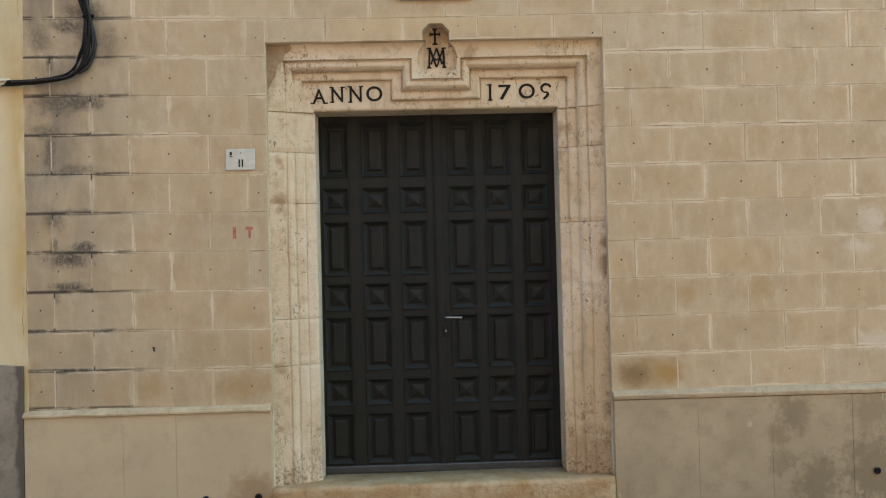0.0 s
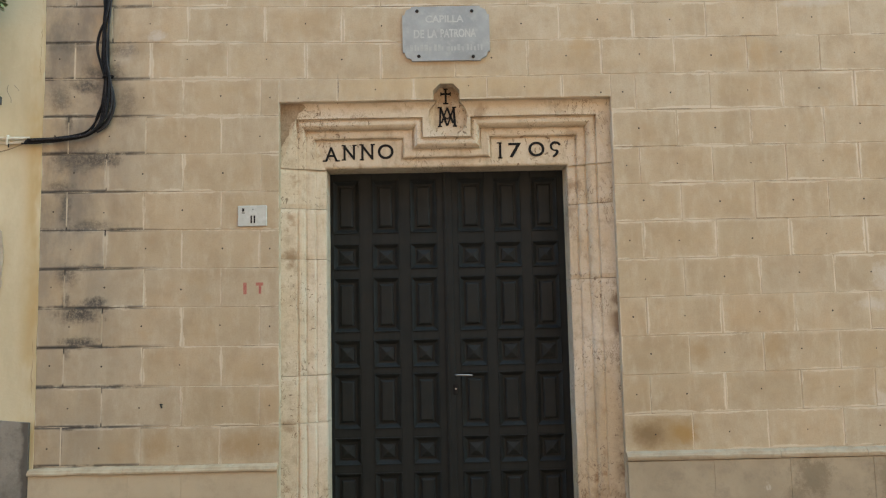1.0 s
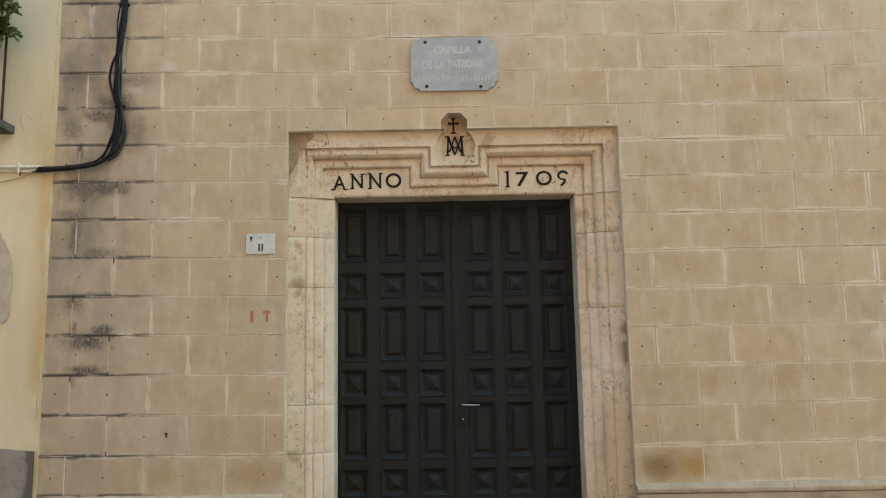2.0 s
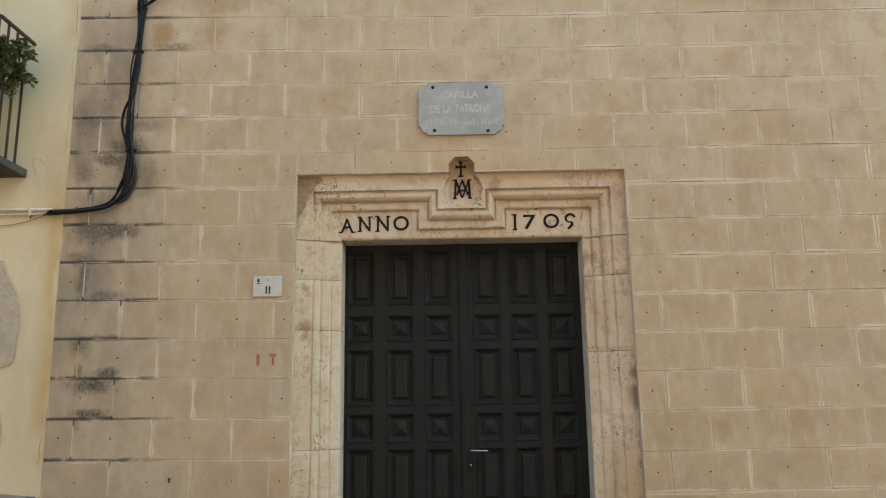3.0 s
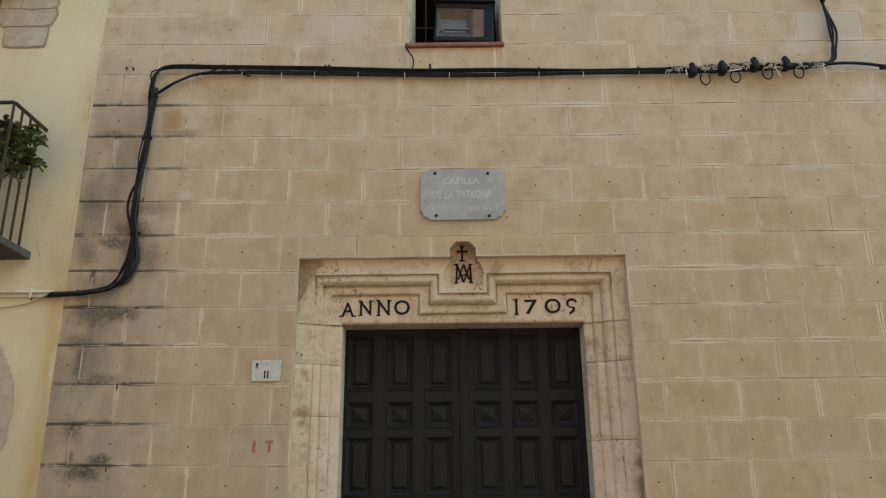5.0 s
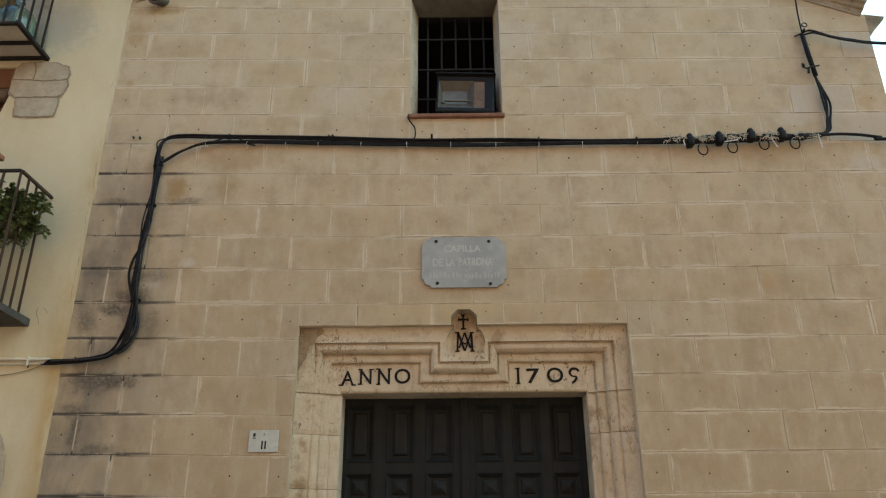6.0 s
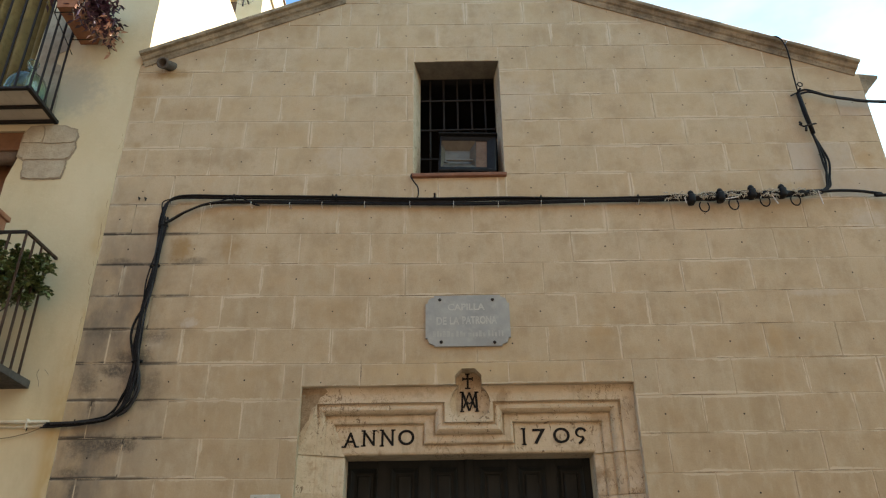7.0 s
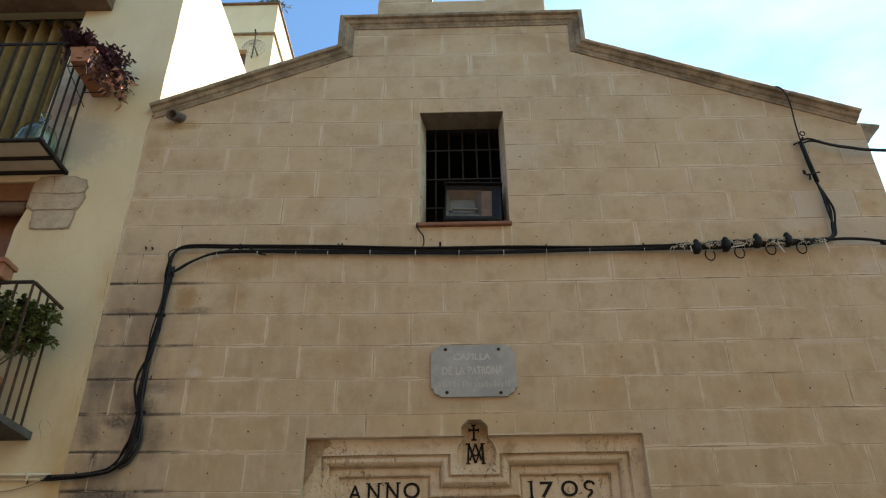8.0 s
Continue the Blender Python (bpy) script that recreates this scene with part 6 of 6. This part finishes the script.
# ---- the blocks of the chapel front, each with its drilled hole ----
ODD = [-2.285, -1.765, -1.243, -0.716, -0.198, 0.311, 0.816, 1.327, 1.832, 2.335, 2.837]
EVEN = [-2.540, -2.020, -1.503, -0.970, -0.455, 0.086, 0.593, 1.096, 1.600, 2.108, 2.606, 3.100]
JOINT = 0.0040
left_line, right_line = line_through(GABLE[0], GABLE[1]), line_through(GABLE[4], GABLE[5])
block_rng = random.Random(4)


def shrink(poly, d):
    """A convex outline moved inwards by d."""
    area = sum(a[0] * b[1] - b[0] * a[1] for a, b in zip(poly, poly[1:] + poly[:1]))
    if area < 0:
        poly = poly[::-1]
    out = poly
    for a, b in zip(poly, poly[1:] + poly[:1]):
        nx, nz = b[1] - a[1], a[0] - b[0]
        n = math.hypot(nx, nz)
        if n > 1e-6:
            out = clip_half(out, nx / n, nz / n, (nx * a[0] + nz * a[1]) / n - d)
        if len(out) < 3:
            return []
    clean = []
    for p in out:
        if not clean or math.dist(p, clean[-1]) > 0.002:
            clean.append(p)
    if len(clean) > 2 and math.dist(clean[0], clean[-1]) <= 0.002:
        clean.pop()
    return clean


def uneven(poly, seed, amount):
    """The outline with hand-cut, slightly wavering sides."""
    out = []
    for a, b in zip(poly, poly[1:] + poly[:1]):
        n = 4
        for k in range(n):
            x, z = a[0] + (b[0] - a[0]) * k / n, a[1] + (b[1] - a[1]) * k / n
            out.append((x + amount * noise.noise(Vector((x * 9, z * 9, seed))), z + amount * noise.noise(Vector((x * 7, z * 7, seed + 40)))))
    return out


def block(poly, hole, mat, notch=False):
    """One block: worn arris all round, a shallow hole in its face with the depth's shade painted in."""
    rim = poly if notch else shrink(poly, JOINT / 2)
    if len(rim) < 3:
        return
    face = rim if notch else shrink(rim, 0.0022)
    if len(face) != len(rim):
        face = rim
    if not notch:
        seed = block_rng.uniform(0, 90)
        rim, face = uneven(rim, seed, 0.0016), uneven(face, seed, 0.0024)
    cx, cz = sum(p[0] for p in rim) / len(rim), sum(p[1] for p in rim) / len(rim)
    y = block_rng.uniform(-0.0022, 0.0006)
    bm = bmesh.new()
    base = [bm.verts.new((x - cx, 0.012, z - cz)) for x, z in rim]
    mid = [bm.verts.new((x - cx, y + 0.0014, z - cz)) for x, z in rim]
    top = [bm.verts.new((x - cx, y, z - cz)) for x, z in face]
    n = len(rim)
    for k in range(n):
        bm.faces.new((base[k], base[(k + 1) % n], mid[(k + 1) % n], mid[k]))
        bm.faces.new((mid[k], mid[(k + 1) % n], top[(k + 1) % n], top[k]))
    loops = [[Vector((x, z, 0)) for x, z in face]]
    bored = []
    if hole:
        r = block_rng.uniform(0.0046, 0.0068)
        loops.append([Vector((hole[0] + r * math.cos(a), hole[1] + r * math.sin(a), 0)) for a in (2 * math.pi * k / 8 for k in range(8))])
        bored = [bm.verts.new((v.x - cx, y, v.y - cz)) for v in loops[1]]
        deep = [bm.verts.new((v.x - cx, 0.0016, v.y - cz)) for v in loops[1]]
        for k in range(8):
            bm.faces.new((bored[k], bored[(k + 1) % 8], deep[(k + 1) % 8], deep[k])).material_index = 1
        bm.faces.new(deep).material_index = 1
    all_top = top + bored
    for a, b, c in tessellate_polygon(loops):
        try:
            bm.faces.new((all_top[a], all_top[b], all_top[c]))
        except ValueError:
            pass
    ob = part("stone_block", bm, mat, wall_front)
    ob.data.materials.append(HOLE)
    ob.location = (cx, 0, cz)


def rect(x0, x1, z0, z1):
    return [(x0, z0 + droop(x0, z0)), (x1, z0 + droop(x1, z0)), (x1, z1 + droop(x1, z1)), (x0, z1 + droop(x0, z1))]


def inside(poly, x, z, margin):
    s = shrink(poly, margin)
    if len(s) < 3:
        return False
    return all((b[0] - a[0]) * (z - a[1]) - (b[1] - a[1]) * (x - a[0]) >= 0 for a, b in zip(s, s[1:] + s[:1]))


for k in range(0, 25):
    z0, z1 = K0 + COURSE * k, K0 + COURSE * (k + 1)
    shift = 0.034 if k >= 10 else 0.0
    cuts = [XL] + [x + block_rng.uniform(-0.006, 0.006) + (shift if x < 0 else 0) for x in (ODD if k % 2 else EVEN)] + [XR]
    for x0, x1 in zip(cuts, cuts[1:]):
        if z0 > 6.86:
            continue
        gap = block_rng.uniform(0.0012, 0.0035)
        pieces = [rect(x0 + gap, x1 - gap, z0 if k else 0.571, z1)]
        if z0 < PORTAL_TOP:
            rest = []
            for p in pieces:
                rest += [clip_half(p, 1, 0, PORTAL_X0), clip_half(p, -1, 0, -PORTAL_X1)]
                if z1 > PORTAL_TOP:
                    rest.append(clip_half(clip_half(clip_half(p, 0, -1, -PORTAL_TOP), -1, 0, -PORTAL_X0), 1, 0, PORTAL_X1))
            pieces = rest
        if z1 > WIN[2] - 0.05 and z0 < WIN[3] + 0.05:
            rest = []
            for p in pieces:
                rest += [clip_half(p, 1, 0, WIN[0]), clip_half(p, -1, 0, -WIN[1])]
                within = clip_half(clip_half(p, 1, 0, WIN[1]), -1, 0, -WIN[0])
                rest += [clip_half(within, 0, 1, WIN[2] - 0.03), clip_half(within, 0, -1, -WIN[3])]
            pieces = rest
        if z1 > 5.55:
            rest = []
            for p in pieces:
                if z1 < 6.5:
                    rest.append(clip_half(clip_half(p, *left_line), *right_line))
                    continue
                rest.append(clip_half(clip_half(p, *left_line), 1, 0, GABLE[1][0]))
                rest.append(clip_half(clip_half(p, *right_line), -1, 0, -GABLE[4][0]))
                rest.append(clip_half(clip_half(clip_half(p, 0, 1, 6.868), 1, 0, GABLE[4][0]), -1, 0, -GABLE[1][0]))
            pieces = rest
        hx = (x0 + x1) / 2 + block_rng.uniform(-0.015, 0.015)
        if x1 - x0 < 0.35:
            hx = (x0 + x1) / 2
        hz = (z0 + z1) / 2 + droop(hx, z0) + block_rng.uniform(-0.012, 0.012)
        pale = 2.55 < (x0 + x1) / 2 < 3.0 and k == 16 or (x0 + x1) / 2 > 3.05 and k in (15, 18)
        for p in pieces:
            if len(p) < 3:
                continue
            xs, zs = [q[0] for q in p], [q[1] for q in p]
            if max(xs) - min(xs) < 0.02 or max(zs) - min(zs) < 0.018:
                continue
            h = (hx, hz) if inside(p, hx, hz, 0.02) else None
            if h is None and max(xs) - min(xs) > 0.12 and max(zs) - min(zs) > 0.12:
                mx, mz = (max(xs) + min(xs)) / 2, (max(zs) + min(zs)) / 2
                h = (mx, mz) if inside(p, mx, mz, 0.02) else None
            if k == 9 and min(zs) > 2.95 and min(xs) < 0.0 < max(xs):
                a, b = min(xs) + JOINT / 2, max(xs) - JOINT / 2
                outline = [(a, PORTAL_TOP), *NICHE_TOP, (b, PORTAL_TOP), (b, max(zs) - JOINT / 2), (a, max(zs) - JOINT / 2)]
                block(outline, (0.18, 3.07), STONE, True)
                continue
            block(p, h, STONE_PALE if pale else STONE)
